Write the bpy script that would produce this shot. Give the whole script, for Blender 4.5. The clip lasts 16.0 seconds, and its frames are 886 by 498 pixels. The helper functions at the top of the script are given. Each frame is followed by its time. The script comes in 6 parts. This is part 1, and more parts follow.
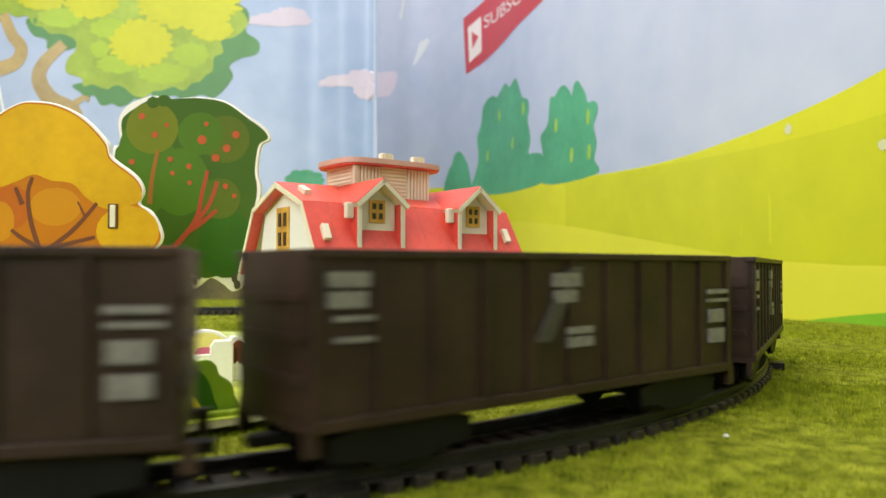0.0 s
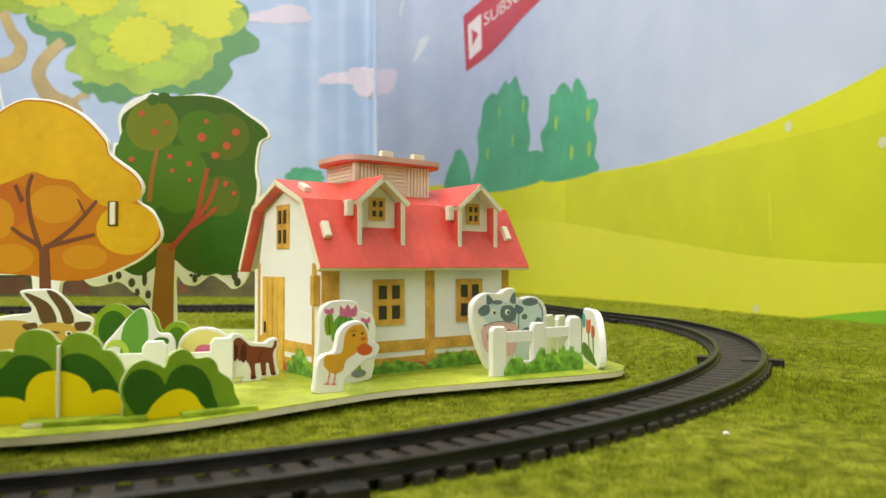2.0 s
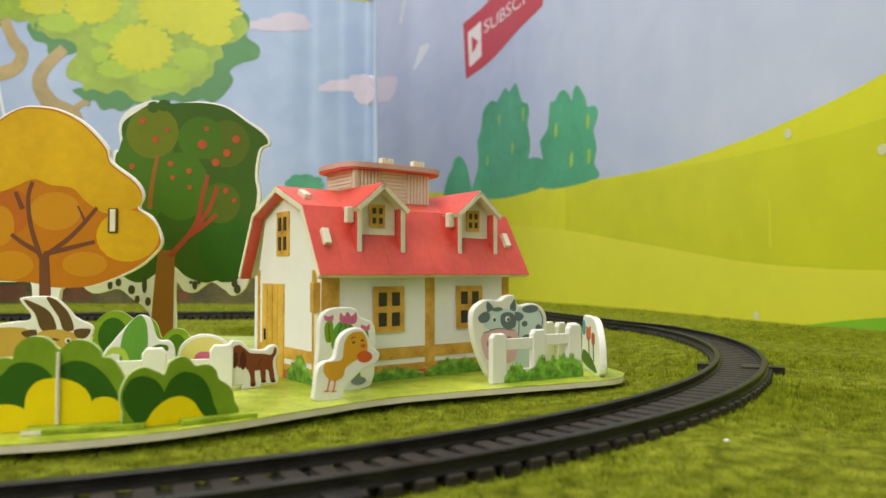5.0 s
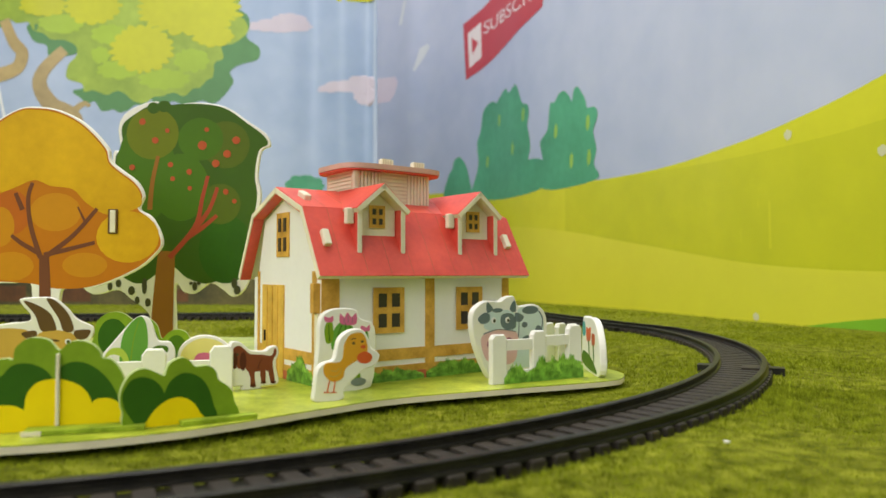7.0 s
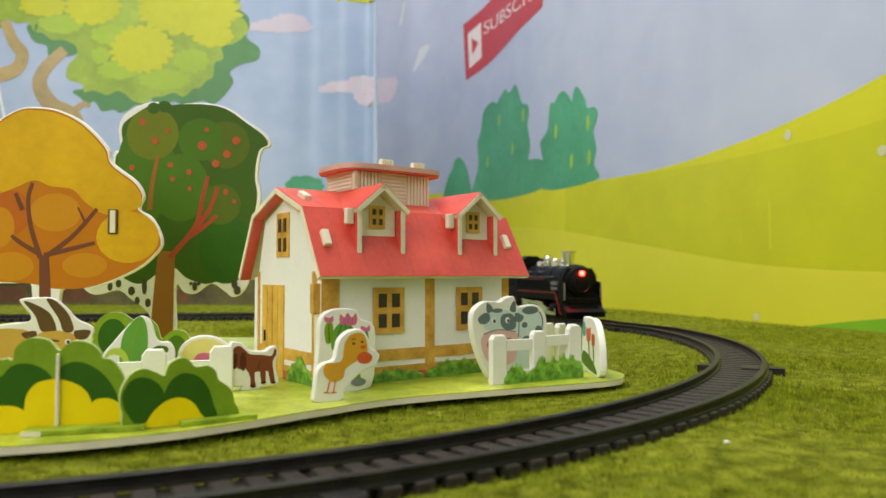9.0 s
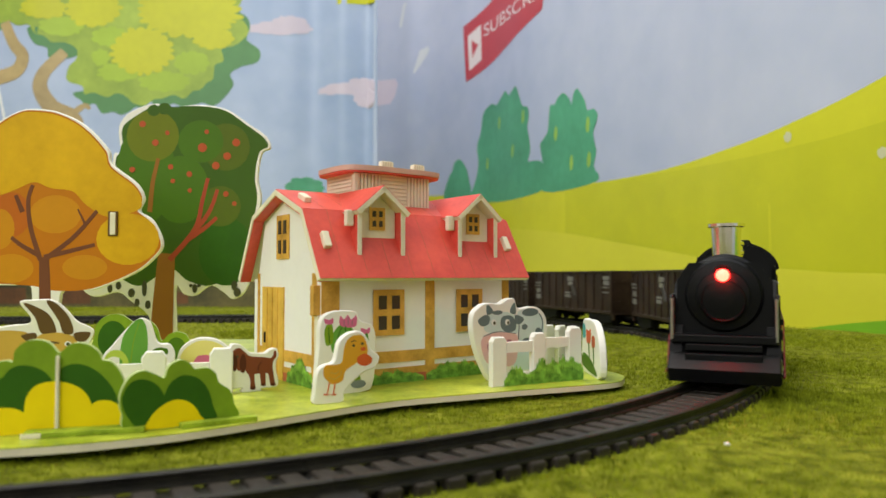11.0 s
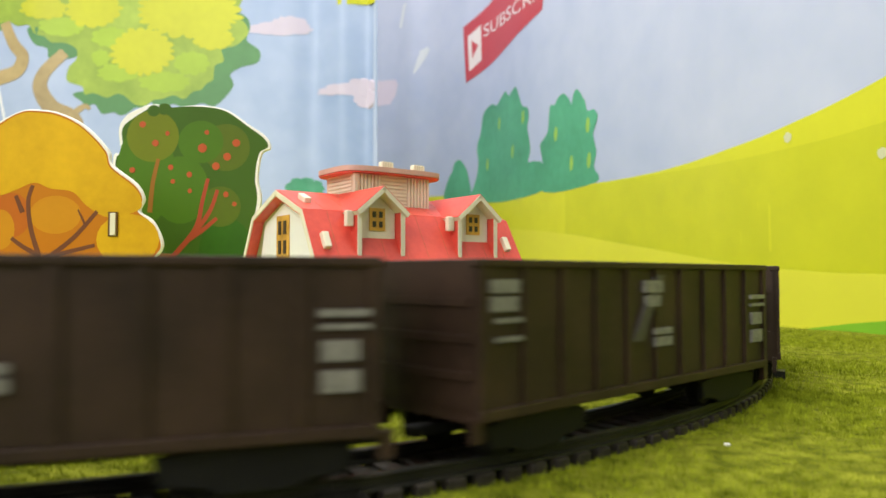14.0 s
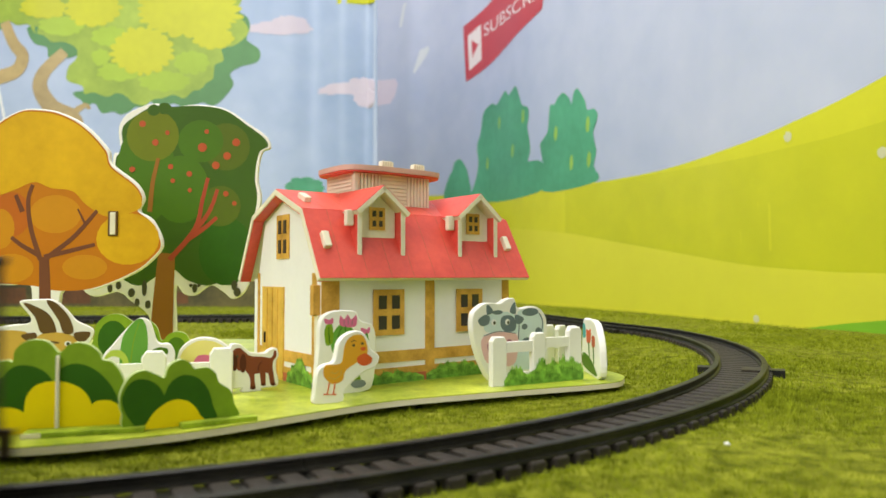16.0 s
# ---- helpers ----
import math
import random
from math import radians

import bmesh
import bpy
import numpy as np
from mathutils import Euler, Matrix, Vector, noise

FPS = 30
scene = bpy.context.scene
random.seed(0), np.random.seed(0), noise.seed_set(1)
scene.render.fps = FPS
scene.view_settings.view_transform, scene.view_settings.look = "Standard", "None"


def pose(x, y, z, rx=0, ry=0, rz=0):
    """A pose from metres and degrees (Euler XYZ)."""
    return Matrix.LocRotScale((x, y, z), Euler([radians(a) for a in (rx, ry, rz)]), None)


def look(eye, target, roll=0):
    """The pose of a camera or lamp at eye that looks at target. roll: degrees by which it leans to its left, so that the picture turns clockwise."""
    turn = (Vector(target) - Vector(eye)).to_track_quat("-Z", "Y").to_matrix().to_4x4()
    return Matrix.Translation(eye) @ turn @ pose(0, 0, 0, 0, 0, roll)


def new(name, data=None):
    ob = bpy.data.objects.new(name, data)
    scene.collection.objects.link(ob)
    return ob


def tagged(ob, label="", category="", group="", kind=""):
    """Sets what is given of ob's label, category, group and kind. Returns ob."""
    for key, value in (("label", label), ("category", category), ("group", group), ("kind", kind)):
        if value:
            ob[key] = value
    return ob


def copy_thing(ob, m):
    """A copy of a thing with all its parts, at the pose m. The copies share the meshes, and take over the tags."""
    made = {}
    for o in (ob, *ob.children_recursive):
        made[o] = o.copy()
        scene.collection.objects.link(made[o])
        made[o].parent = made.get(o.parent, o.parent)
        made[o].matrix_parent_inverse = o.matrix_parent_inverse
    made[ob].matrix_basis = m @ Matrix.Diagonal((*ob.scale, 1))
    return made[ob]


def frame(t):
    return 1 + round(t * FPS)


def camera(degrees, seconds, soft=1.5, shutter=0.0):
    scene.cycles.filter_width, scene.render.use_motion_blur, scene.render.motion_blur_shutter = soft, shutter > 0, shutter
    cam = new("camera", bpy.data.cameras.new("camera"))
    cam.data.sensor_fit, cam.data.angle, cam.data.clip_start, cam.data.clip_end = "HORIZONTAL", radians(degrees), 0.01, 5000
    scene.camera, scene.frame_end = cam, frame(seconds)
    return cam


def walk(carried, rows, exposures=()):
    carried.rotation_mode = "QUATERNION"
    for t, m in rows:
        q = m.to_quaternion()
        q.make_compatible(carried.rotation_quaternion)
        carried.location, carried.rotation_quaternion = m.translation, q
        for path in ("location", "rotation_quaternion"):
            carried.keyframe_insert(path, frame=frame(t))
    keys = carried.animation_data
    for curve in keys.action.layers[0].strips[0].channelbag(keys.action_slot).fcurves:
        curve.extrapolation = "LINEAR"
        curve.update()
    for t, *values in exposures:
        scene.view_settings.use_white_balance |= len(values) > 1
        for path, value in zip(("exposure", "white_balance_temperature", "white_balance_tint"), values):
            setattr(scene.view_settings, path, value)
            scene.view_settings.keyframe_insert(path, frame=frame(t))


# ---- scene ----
# ---------------------------------------------------------------- camera
cam = camera(62.98, 16.0, soft=1.5, shutter=0.45)
# a close-up lens focused on the farmhouse
cam.data.dof.use_dof, cam.data.dof.focus_distance, cam.data.dof.aperture_fstop = True, 0.29, 19.0
EYE = (0.0, 0.0, 0.0438)


def tilted(degrees, push=0.0):
    return pose(EYE[0], EYE[1] + push, EYE[2], 90 + degrees, 0, 0)


# tilt of the phone on its stand, settling while the train goes by
TILTS = [(0.0, 1.48), (0.5, 1.48), (1.0, 1.43), (1.5, 1.38), (2.0, 1.28), (2.2, 1.35), (2.5, 1.56), (3.0, 1.70), (3.5, 1.79), (4.0, 1.835),
         (6.5, 1.83), (7.0, 1.91), (9.0, 1.93), (11.3, 2.11), (11.7, 2.13)]
LATE = [(12.6, 2.24), (13.0, 2.19), (13.5, 2.12), (15.5, 2.12), (16.0, 2.07)]
walk(cam, [(t, tilted(a)) for t, a in TILTS] + [(11.95, tilted(2.05, 0.0045)), (12.15, tilted(2.05, 0.0045)), (12.4, tilted(2.26, -0.001))]
     + [(t, tilted(a)) for t, a in LATE],
     exposures=[(0.0, 0.24), (1.6, 0.23), (2.6, -0.05), (4.0, -0.11), (9.2, -0.13), (11.4, -0.13), (11.8, -0.10), (12.0, 0.0), (12.6, 0.26), (13.5, 0.28), (15.5, 0.27), (16.0, 0.15)])

# ---------------------------------------------------------------- light
world = bpy.data.worlds.new("room_air")
scene.world = world
world.use_nodes = True
world.node_tree.nodes["Background"].inputs[0].default_value = (0.92, 0.96, 1.0, 1)
world.node_tree.nodes["Background"].inputs[1].default_value = 0.45


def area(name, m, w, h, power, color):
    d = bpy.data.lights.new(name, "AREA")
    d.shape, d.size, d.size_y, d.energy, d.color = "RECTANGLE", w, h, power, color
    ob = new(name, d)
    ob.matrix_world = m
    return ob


# two added fill lamps, no source in view: behind-left of the camera, and overhead
area("front_fill", look((-0.80, -1.05, 0.95), (0.0, 0.4, 0.05)), 1.2, 0.9, 18.0, (1.0, 0.98, 0.95))
area("overhead_fill", look((-0.25, 0.50, 1.55), (0.0, 0.5, 0.0)), 1.1, 0.9, 26.0, (1.0, 0.97, 0.92))


# ---------------------------------------------------------------- materials
def mat(name, color, rough=0.6, metal=0.0, var=0.12, scale=60.0, bump=0.0, bscale=400.0, spec=0.5, alt=None, glow=None, sheen=0.0, per=0.0):
    m = bpy.data.materials.new(name)
    m.use_nodes = True
    nt = m.node_tree
    b = nt.nodes["Principled BSDF"]
    b.inputs["Roughness"].default_value, b.inputs["Metallic"].default_value = rough, metal
    b.inputs["Specular IOR Level"].default_value = spec
    if sheen:
        b.inputs["Sheen Weight"].default_value = sheen
    tc = nt.nodes.new("ShaderNodeTexCoord")
    n1 = nt.nodes.new("ShaderNodeTexNoise")
    n1.inputs["Scale"].default_value, n1.inputs["Detail"].default_value = scale, 6
    n2 = nt.nodes.new("ShaderNodeTexNoise")
    n2.inputs["Scale"].default_value, n2.inputs["Detail"].default_value = scale * 9, 3
    nt.links.new(tc.outputs["Object"], n1.inputs["Vector"])
    nt.links.new(tc.outputs["Object"], n2.inputs["Vector"])
    add = nt.nodes.new("ShaderNodeMath")
    add.operation = "MULTIPLY_ADD"
    add.inputs[1].default_value = 0.35
    nt.links.new(n2.outputs["Fac"], add.inputs[0])
    nt.links.new(n1.outputs["Fac"], add.inputs[2])
    last = add.outputs[0]
    if per:
        info = nt.nodes.new("ShaderNodeObjectInfo")
        ad = nt.nodes.new("ShaderNodeMath")
        ad.operation = "MULTIPLY_ADD"
        ad.inputs[1].default_value = per
        nt.links.new(info.outputs["Random"], ad.inputs[0])
        nt.links.new(last, ad.inputs[2])
        last = ad.outputs[0]
    ramp = nt.nodes.new("ShaderNodeValToRGB")
    lo = [max(0.0, c * (1 - var)) for c in color]
    hi = [min(1.0, c * (1 + var)) for c in (alt or color)]
    ramp.color_ramp.elements[0].position, ramp.color_ramp.elements[1].position = 0.45, 0.9
    ramp.color_ramp.elements[0].color, ramp.color_ramp.elements[1].color = (*lo, 1), (*hi, 1)
    nt.links.new(last, ramp.inputs[0])
    nt.links.new(ramp.outputs[0], b.inputs["Base Color"])
    if bump:
        n3 = nt.nodes.new("ShaderNodeTexNoise")
        n3.inputs["Scale"].default_value, n3.inputs["Detail"].default_value = bscale, 4
        nt.links.new(tc.outputs["Object"], n3.inputs["Vector"])
        bp = nt.nodes.new("ShaderNodeBump")
        bp.inputs["Strength"].default_value, bp.inputs["Distance"].default_value = bump, 0.001
        nt.links.new(n3.outputs["Fac"], bp.inputs["Height"])
        nt.links.new(bp.outputs[0], b.inputs["Normal"])
    if glow:
        b.inputs["Emission Color"].default_value, b.inputs["Emission Strength"].default_value = (*glow[:3], 1), glow[3]
    return m


TURF = mat("turf", (0.10, 0.125, 0.008), 0.95, var=0.45, scale=190, bump=1.0, bscale=900, alt=(0.22, 0.235, 0.022), spec=0.05)
BLADE = mat("turf_fibre", (0.130, 0.174, 0.007), 0.9, var=0.45, scale=230, alt=(0.30, 0.35, 0.022), spec=0.05)
RAIL_PLASTIC = mat("rail_plastic", (0.010, 0.010, 0.009), 0.45, var=0.35, scale=120, bump=0.15, alt=(0.018, 0.017, 0.012), spec=0.28)
TIE_PLASTIC = mat("tie_plastic", (0.016, 0.0145, 0.012), 0.55, var=0.35, scale=150, bump=0.25, alt=(0.034, 0.028, 0.021), per=0.15, spec=0.25)
FOAM = mat("foam_edge", (0.80, 0.75, 0.58), 0.75, var=0.07, scale=120, bump=0.12)
FOAM_WHITE = mat("white_print_board", (0.86, 0.85, 0.79), 0.45, var=0.04, scale=60, bump=0.04)
HOUSE_WHITE = mat("white_wall_print", (0.90, 0.90, 0.90), 0.45, var=0.03, scale=60, bump=0.03)
FOAM_GREEN = mat("pale_green_foam", (0.46, 0.56, 0.24), 0.7, var=0.08, scale=120, bump=0.1)
GREEN_PRINT = mat("grass_print", (0.26, 0.38, 0.014), 0.32, var=0.28, scale=70, alt=(0.52, 0.57, 0.06))
ROOF_RED = mat("roof_red_print", (0.66, 0.066, 0.046), 0.42, var=0.10, scale=60, bump=0.03, alt=(0.72, 0.095, 0.060))
WOOD_PRINT = mat("ochre_wood_print", (0.56, 0.29, 0.035), 0.45, var=0.18, scale=140, alt=(0.68, 0.39, 0.07))
DOOR_PRINT = mat("door_wood_print", (0.62, 0.36, 0.04), 0.45, var=0.15, scale=140, alt=(0.75, 0.47, 0.08))
PANE_DARK = mat("printed_pane_dark", (0.035, 0.028, 0.022), 0.4, var=0.2)
BRICK_PRINT = mat("brick_red_print", (0.50, 0.12, 0.05), 0.5, var=0.2, scale=200)
GRASS_TUFT_DARK = mat("shaded_tuft_print", (0.07, 0.22, 0.015), 0.5, var=0.4, scale=400, alt=(0.16, 0.36, 0.04))
GRASS_TUFT = mat("tuft_print", (0.10, 0.30, 0.02), 0.5, var=0.4, scale=300, alt=(0.25, 0.48, 0.06))
CAP_PINK = mat("dusty_pink_foam", (0.64, 0.40, 0.33), 0.6, var=0.10, scale=90, bump=0.08)
LOUVRE = mat("louvre_print", (0.70, 0.62, 0.47), 0.5, var=0.08, scale=100)
SKY_CLOTH = mat("sky_print_cloth", (0.42, 0.50, 0.72), 0.42, var=0.07, scale=2.2, bump=0.12, bscale=12, alt=(0.54, 0.58, 0.74))
SKY_CLOTH_BLUE = mat("blue_sky_print_cloth", (0.30, 0.42, 0.68), 0.40, var=0.08, scale=3.0, bump=0.12, bscale=12, alt=(0.44, 0.53, 0.73))
WALL_PAINT = mat("wall_paint", (0.78, 0.77, 0.73), 0.8, var=0.05, scale=3, bump=0.1)
FLOOR_WOOD = mat("floor_wood", (0.30, 0.19, 0.10), 0.5, var=0.2, scale=12, bump=0.05)
WAGON_BROWN = mat("wagon_brown_plastic", (0.026, 0.0145, 0.0095), 0.5, var=0.3, scale=60, bump=0.06, alt=(0.037, 0.021, 0.014), spec=0.28)
WAGON_UNDER = mat("underframe_black_plastic", (0.006, 0.006, 0.006), 0.6, var=0.3, scale=90, spec=0.2)
PRINT_GREY = mat("worn_white_print", (0.19, 0.185, 0.17), 0.55, var=0.35, scale=500)
PRINT_FAINT = mat("faint_grey", (0.055, 0.050, 0.045), 0.6, var=0.3, scale=400)
LOCO_BLACK = mat("loco_black_plastic", (0.0040, 0.0044, 0.0050), 0.45, var=0.3, scale=80, bump=0.04, spec=0.13)
GLASS_DARK = mat("smoked_window_plastic", (0.002, 0.002, 0.002), 0.25, var=0.2, spec=0.2)
LOCO_RED = mat("loco_red_paint", (0.34, 0.020, 0.014), 0.35, var=0.15, scale=200)
LINE_RED = mat("lining_red_paint", (0.28, 0.014, 0.012), 0.4, var=0.15, scale=200)
CHROME = mat("chrome_plating", (0.78, 0.76, 0.70), 0.16, metal=1.0, var=0.06, scale=150)
ROD_PLASTIC = mat("pale_green_plastic", (0.34, 0.39, 0.19), 0.45, var=0.1, scale=120)
LAMP_RED = mat("red_lamp", (0.9, 0.1, 0.1), 0.3, glow=(1.0, 0.0035, 0.002, 240.0))
STEEL = mat("axle_steel", (0.35, 0.34, 0.32), 0.35, metal=0.8, var=0.15, scale=200)


# ---------------------------------------------------------------- mesh helpers
def finish(ob, smooth=False):
    for p in ob.data.polygons:
        p.use_smooth = smooth
    return ob


def part(name, bm, material, parent=None, label="", smooth=False, m=None):
    me = bpy.data.meshes.new(name)
    bmesh.ops.recalc_face_normals(bm, faces=bm.faces)
    bm.to_mesh(me)
    bm.free()
    me.materials.append(material)
    ob = new(name, me)
    if parent is not None:
        ob.parent = parent
    if m is not None:
        ob.matrix_basis = m
    if label:
        tagged(ob, label)
    return finish(ob, smooth)


def thing(name, m, label, category, group="", kind=""):
    ob = new(name)
    ob.empty_display_size = 0.01
    ob.matrix_basis = m
    return tagged(ob, label, category, group, kind)


def box(bm, x0, x1, y0, y1, z0, z1, bevel=0.0):
    r = bmesh.ops.create_cube(bm, size=1.0)
    vs = r["verts"]
    bmesh.ops.scale(bm, vec=(x1 - x0, y1 - y0, z1 - z0), verts=vs)
    bmesh.ops.translate(bm, vec=((x0 + x1) / 2, (y0 + y1) / 2, (z0 + z1) / 2), verts=vs)
    if bevel:
        es = list({e for v in vs for e in v.link_edges})
        bmesh.ops.bevel(bm, geom=es, offset=bevel, segments=2, affect="EDGES", profile=0.5)
    return bm


def boxed(*a, **k):
    return box(bmesh.new(), *a, **k)


def lathe(bm, profile, m=Matrix(), n=24, caps=True):
    """Turned solid: profile rows (radius, height) round the local z axis."""
    rings = []
    for r, z in profile:
        rings.append([bm.verts.new(m @ Vector((r * math.cos(2 * math.pi * i / n), r * math.sin(2 * math.pi * i / n), z))) for i in range(n)])
    for a, b in zip(rings, rings[1:]):
        for i in range(n):
            bm.faces.new((a[i], a[(i + 1) % n], b[(i + 1) % n], b[i]))
    if caps:
        bm.faces.new(rings[0])
        bm.faces.new(rings[-1])
    return bm


def curve_pts(pts, per=6, closed=True):
    """A smooth line through control points."""
    n, out = len(pts), []
    rng = range(n) if closed else range(n - 1)
    for i in rng:
        ks = [(i + k - 1) % n for k in range(4)] if closed else [min(max(i + k - 1, 0), n - 1) for k in range(4)]
        a, b, c, d = [Vector(pts[k]) for k in ks]
        for j in range(per):
            t = j / per
            out.append(0.5 * (2 * b + (c - a) * t + (2 * a - 5 * b + 4 * c - d) * t * t + (3 * b - a - 3 * c + d) * t ** 3))
    if not closed:
        out.append(Vector(pts[-1]))
    return out


def slab(bm, outline, y0, y1, bevel=0.0):
    """A plate from a closed outline of (x, z), between the depths y0 and y1."""
    vs = [bm.verts.new((p[0], y0, p[1])) for p in outline]
    f = bm.faces.new(vs)
    r = bmesh.ops.extrude_face_region(bm, geom=[f])
    top = [v for v in r["geom"] if isinstance(v, bmesh.types.BMVert)]
    bmesh.ops.translate(bm, vec=(0, y1 - y0, 0), verts=top)
    if bevel:
        es = [e for e in bm.edges if abs(e.verts[0].co.y - e.verts[1].co.y) < 1e-7 and len(e.link_faces) == 2
              and any(len(g.verts) > 4 for g in e.link_faces)]
        bmesh.ops.bevel(bm, geom=es, offset=bevel, segments=1, affect="EDGES", profile=0.5)
    return bm


def slab_obj(name, outline, y0, y1, material, parent, label="", bevel=0.0):
    return part(name, slab(bmesh.new(), outline, y0, y1, bevel), material, parent, label)


def disc_outline(x, z, rx, rz, n=20, turn=0.0):
    c, s = math.cos(turn), math.sin(turn)
    return [(x + rx * math.cos(a) * c - rz * math.sin(a) * s, z + rx * math.cos(a) * s + rz * math.sin(a) * c) for a in (2 * math.pi * i / n for i in range(n))]


# ---------------------------------------------------------------- the railway's line
CENTRE, RADIUS = (-0.183, 0.428), 0.3315


def line_points():
    pts = [(CENTRE[0] + RADIUS * math.cos(radians(a)), CENTRE[1] + RADIUS * math.sin(radians(a))) for a in range(-110, 12, 4)]
    pts += [(0.126, 0.530), (0.113, 0.570), (0.100, 0.611), (0.089, 0.648), (0.072, 0.72), (0.053, 0.80), (0.03, 0.89), (-0.01, 0.98), (-0.08, 1.06), (-0.2, 1.11), (-0.36, 1.12),
            (-0.52, 1.10), (-0.67, 1.03), (-0.765, 0.92), (-0.80, 0.78), (-0.80, 0.62), (-0.77, 0.46), (-0.70, 0.32), (-0.60, 0.22), (-0.48, 0.155), (-0.38, 0.127)]
    out = [np.array(p) for p in curve_pts([Vector((*p, 0)) for p in pts], 12)]
    p = np.array(out)[:, :2]
    for _ in range(12):
        p = (np.roll(p, 1, 0) + 2 * p + np.roll(p, -1, 0)) / 4
    return np.vstack([p, p[:1]])


LINE = line_points()
ALONG = np.concatenate([[0], np.cumsum(np.linalg.norm(LINE[1:] - LINE[:-1], axis=1))])
LENGTH = float(ALONG[-1])


def on_line(s):
    s = s % LENGTH
    return np.array([np.interp(s, ALONG, LINE[:, 0]), np.interp(s, ALONG, LINE[:, 1])])


def heading(s):
    d = on_line(s + 0.003) - on_line(s - 0.003)
    return d / np.linalg.norm(d)


RAIL_TOP = 0.008


# ---------------------------------------------------------------- table, cloth and room
def lift(x, y):
    """The mat swells a little along the pressed-down track."""
    d = np.min(np.hypot(LINE[:, 0] - x, LINE[:, 1] - y))
    return 0.0014 * math.exp(-((d - 0.018) / 0.012) ** 2)


def ground_sheet():
    bm = bmesh.new()
    xs = np.concatenate([np.linspace(-1.1, -0.7, 8), np.arange(-0.66, 0.42, 0.012), np.linspace(0.5, 0.75, 6)])
    ys = np.concatenate([np.linspace(-0.45, 0.0, 8), np.arange(0.04, 1.12, 0.012), np.linspace(1.2, 1.55, 8)])
    grid = [[bm.verts.new((x, y, 0.0012 * noise.noise(Vector((x * 14, y * 14, 0))) + 0.0016 + lift(x, y))) for x in xs] for y in ys]
    for a, b in zip(grid, grid[1:]):
        for i in range(len(xs) - 1):
            bm.faces.new((a[i], a[i + 1], b[i + 1], b[i]))
    ob = part("ground", bm, TURF, smooth=True)
    return tagged(ob, "yellow-green flocked grass mat covering the table top", "ground", kind="structure")


def turf_fibres():
    """Short flock in uneven clumps with bare pits between them."""
    rng = np.random.default_rng(4)
    verts, far = [], []

    def blades(n, x0, x1, y0, y1, size, tall, clump):
        for x, y, a, w, r, lx, ly in zip(rng.uniform(x0, x1, n), rng.uniform(y0, y1, n), rng.uniform(0, 6.28, n), rng.uniform(0.6, 1.3, n), rng.uniform(0.45, 1.1, n),
                                         rng.normal(0, 0.75, n), rng.normal(0, 0.75, n)):
            c = noise.noise(Vector((x * clump, y * clump, 3.0))) + 0.6 * noise.noise(Vector((x * clump * 0.3, y * clump * 0.3, 9.0)))
            if c < -0.42:
                continue
            h, w = tall * r * (0.55 + 1.0 * max(0.0, c + 0.25)), w * size
            cx, cy = w * math.cos(a), w * math.sin(a)
            verts.extend([(x - cx, y - cy, 0.0010), (x + cx, y + cy, 0.0010), (x + lx * h, y + ly * h, h + 0.0020)])
    blades(150000, -0.12, 0.20, 0.09, 0.26, 0.00015, 0.0010, 420.0)
    blades(150000, -0.16, 0.36, 0.24, 0.56, 0.00024, 0.0011, 300.0)
    blades(40000, -0.48, 0.36, 0.52, 0.98, 0.0006, 0.0014, 160.0)
    vv = np.array(verts)
    for k in range(0, len(vv), 3000):
        c = vv[k:k + 3000]
        d = np.min(np.hypot(c[:, 0:1] - LINE[None, ::3, 0], c[:, 1:2] - LINE[None, ::3, 1]), axis=1)
        c[:, 2] += 0.0014 * np.exp(-((d - 0.018) / 0.012) ** 2)
        far.append(d[::3] > 0.0092)
    verts = vv.reshape(-1, 3, 3)[np.concatenate(far)].reshape(-1, 3).tolist()      # none grows through the track
    faces = [(k, k + 1, k + 2) for k in range(0, len(verts), 3)]
    me = bpy.data.meshes.new("grass_fibres")
    me.from_pydata(verts, [], faces)
    me.materials.append(BLADE)
    return tagged(new("grass_fibres", me), "short yellow-green flock fibres of the grass mat", "grass", kind="stuff")


def cloth_line(plan):
    pts = np.array([p[:2] for p in curve_pts([Vector((*p, 0)) for p in plan], 20, closed=False)])
    return pts, np.concatenate([[0], np.cumsum(np.linalg.norm(pts[1:] - pts[:-1], axis=1))])


# two hanging cloths: the hill cloth beside the loop, and the tree cloth behind the board; the line runs out between them
CLOTHS = {
    "hills": cloth_line([(0.46, -0.30), (0.40, 0.10), (0.345, 0.40), (0.312, 0.512), (0.28, 0.60), (0.247, 0.72), (0.21, 0.85), (0.165, 0.96), (0.12, 1.08), (0.06, 1.25), (-0.06, 1.40),
                         (-0.3, 1.46), (-0.8, 1.48)]),
    "trees": cloth_line([(-0.086, 0.955), (-0.15, 0.965), (-0.26, 0.967), (-0.45, 0.967), (-0.66, 0.965)])}
FOLDS = {"hills": [(0.010, 1.80, 0.03), (-0.012, 1.90, 0.04), (0.004, 1.18, 0.06), (0.004, 0.98, 0.05)],
         "trees": [(0.007, 0.000, 0.006), (-0.004, 0.016, 0.010), (0.007, 0.050, 0.018), (-0.006, 0.090, 0.02), (0.004, 0.47, 0.04)]}


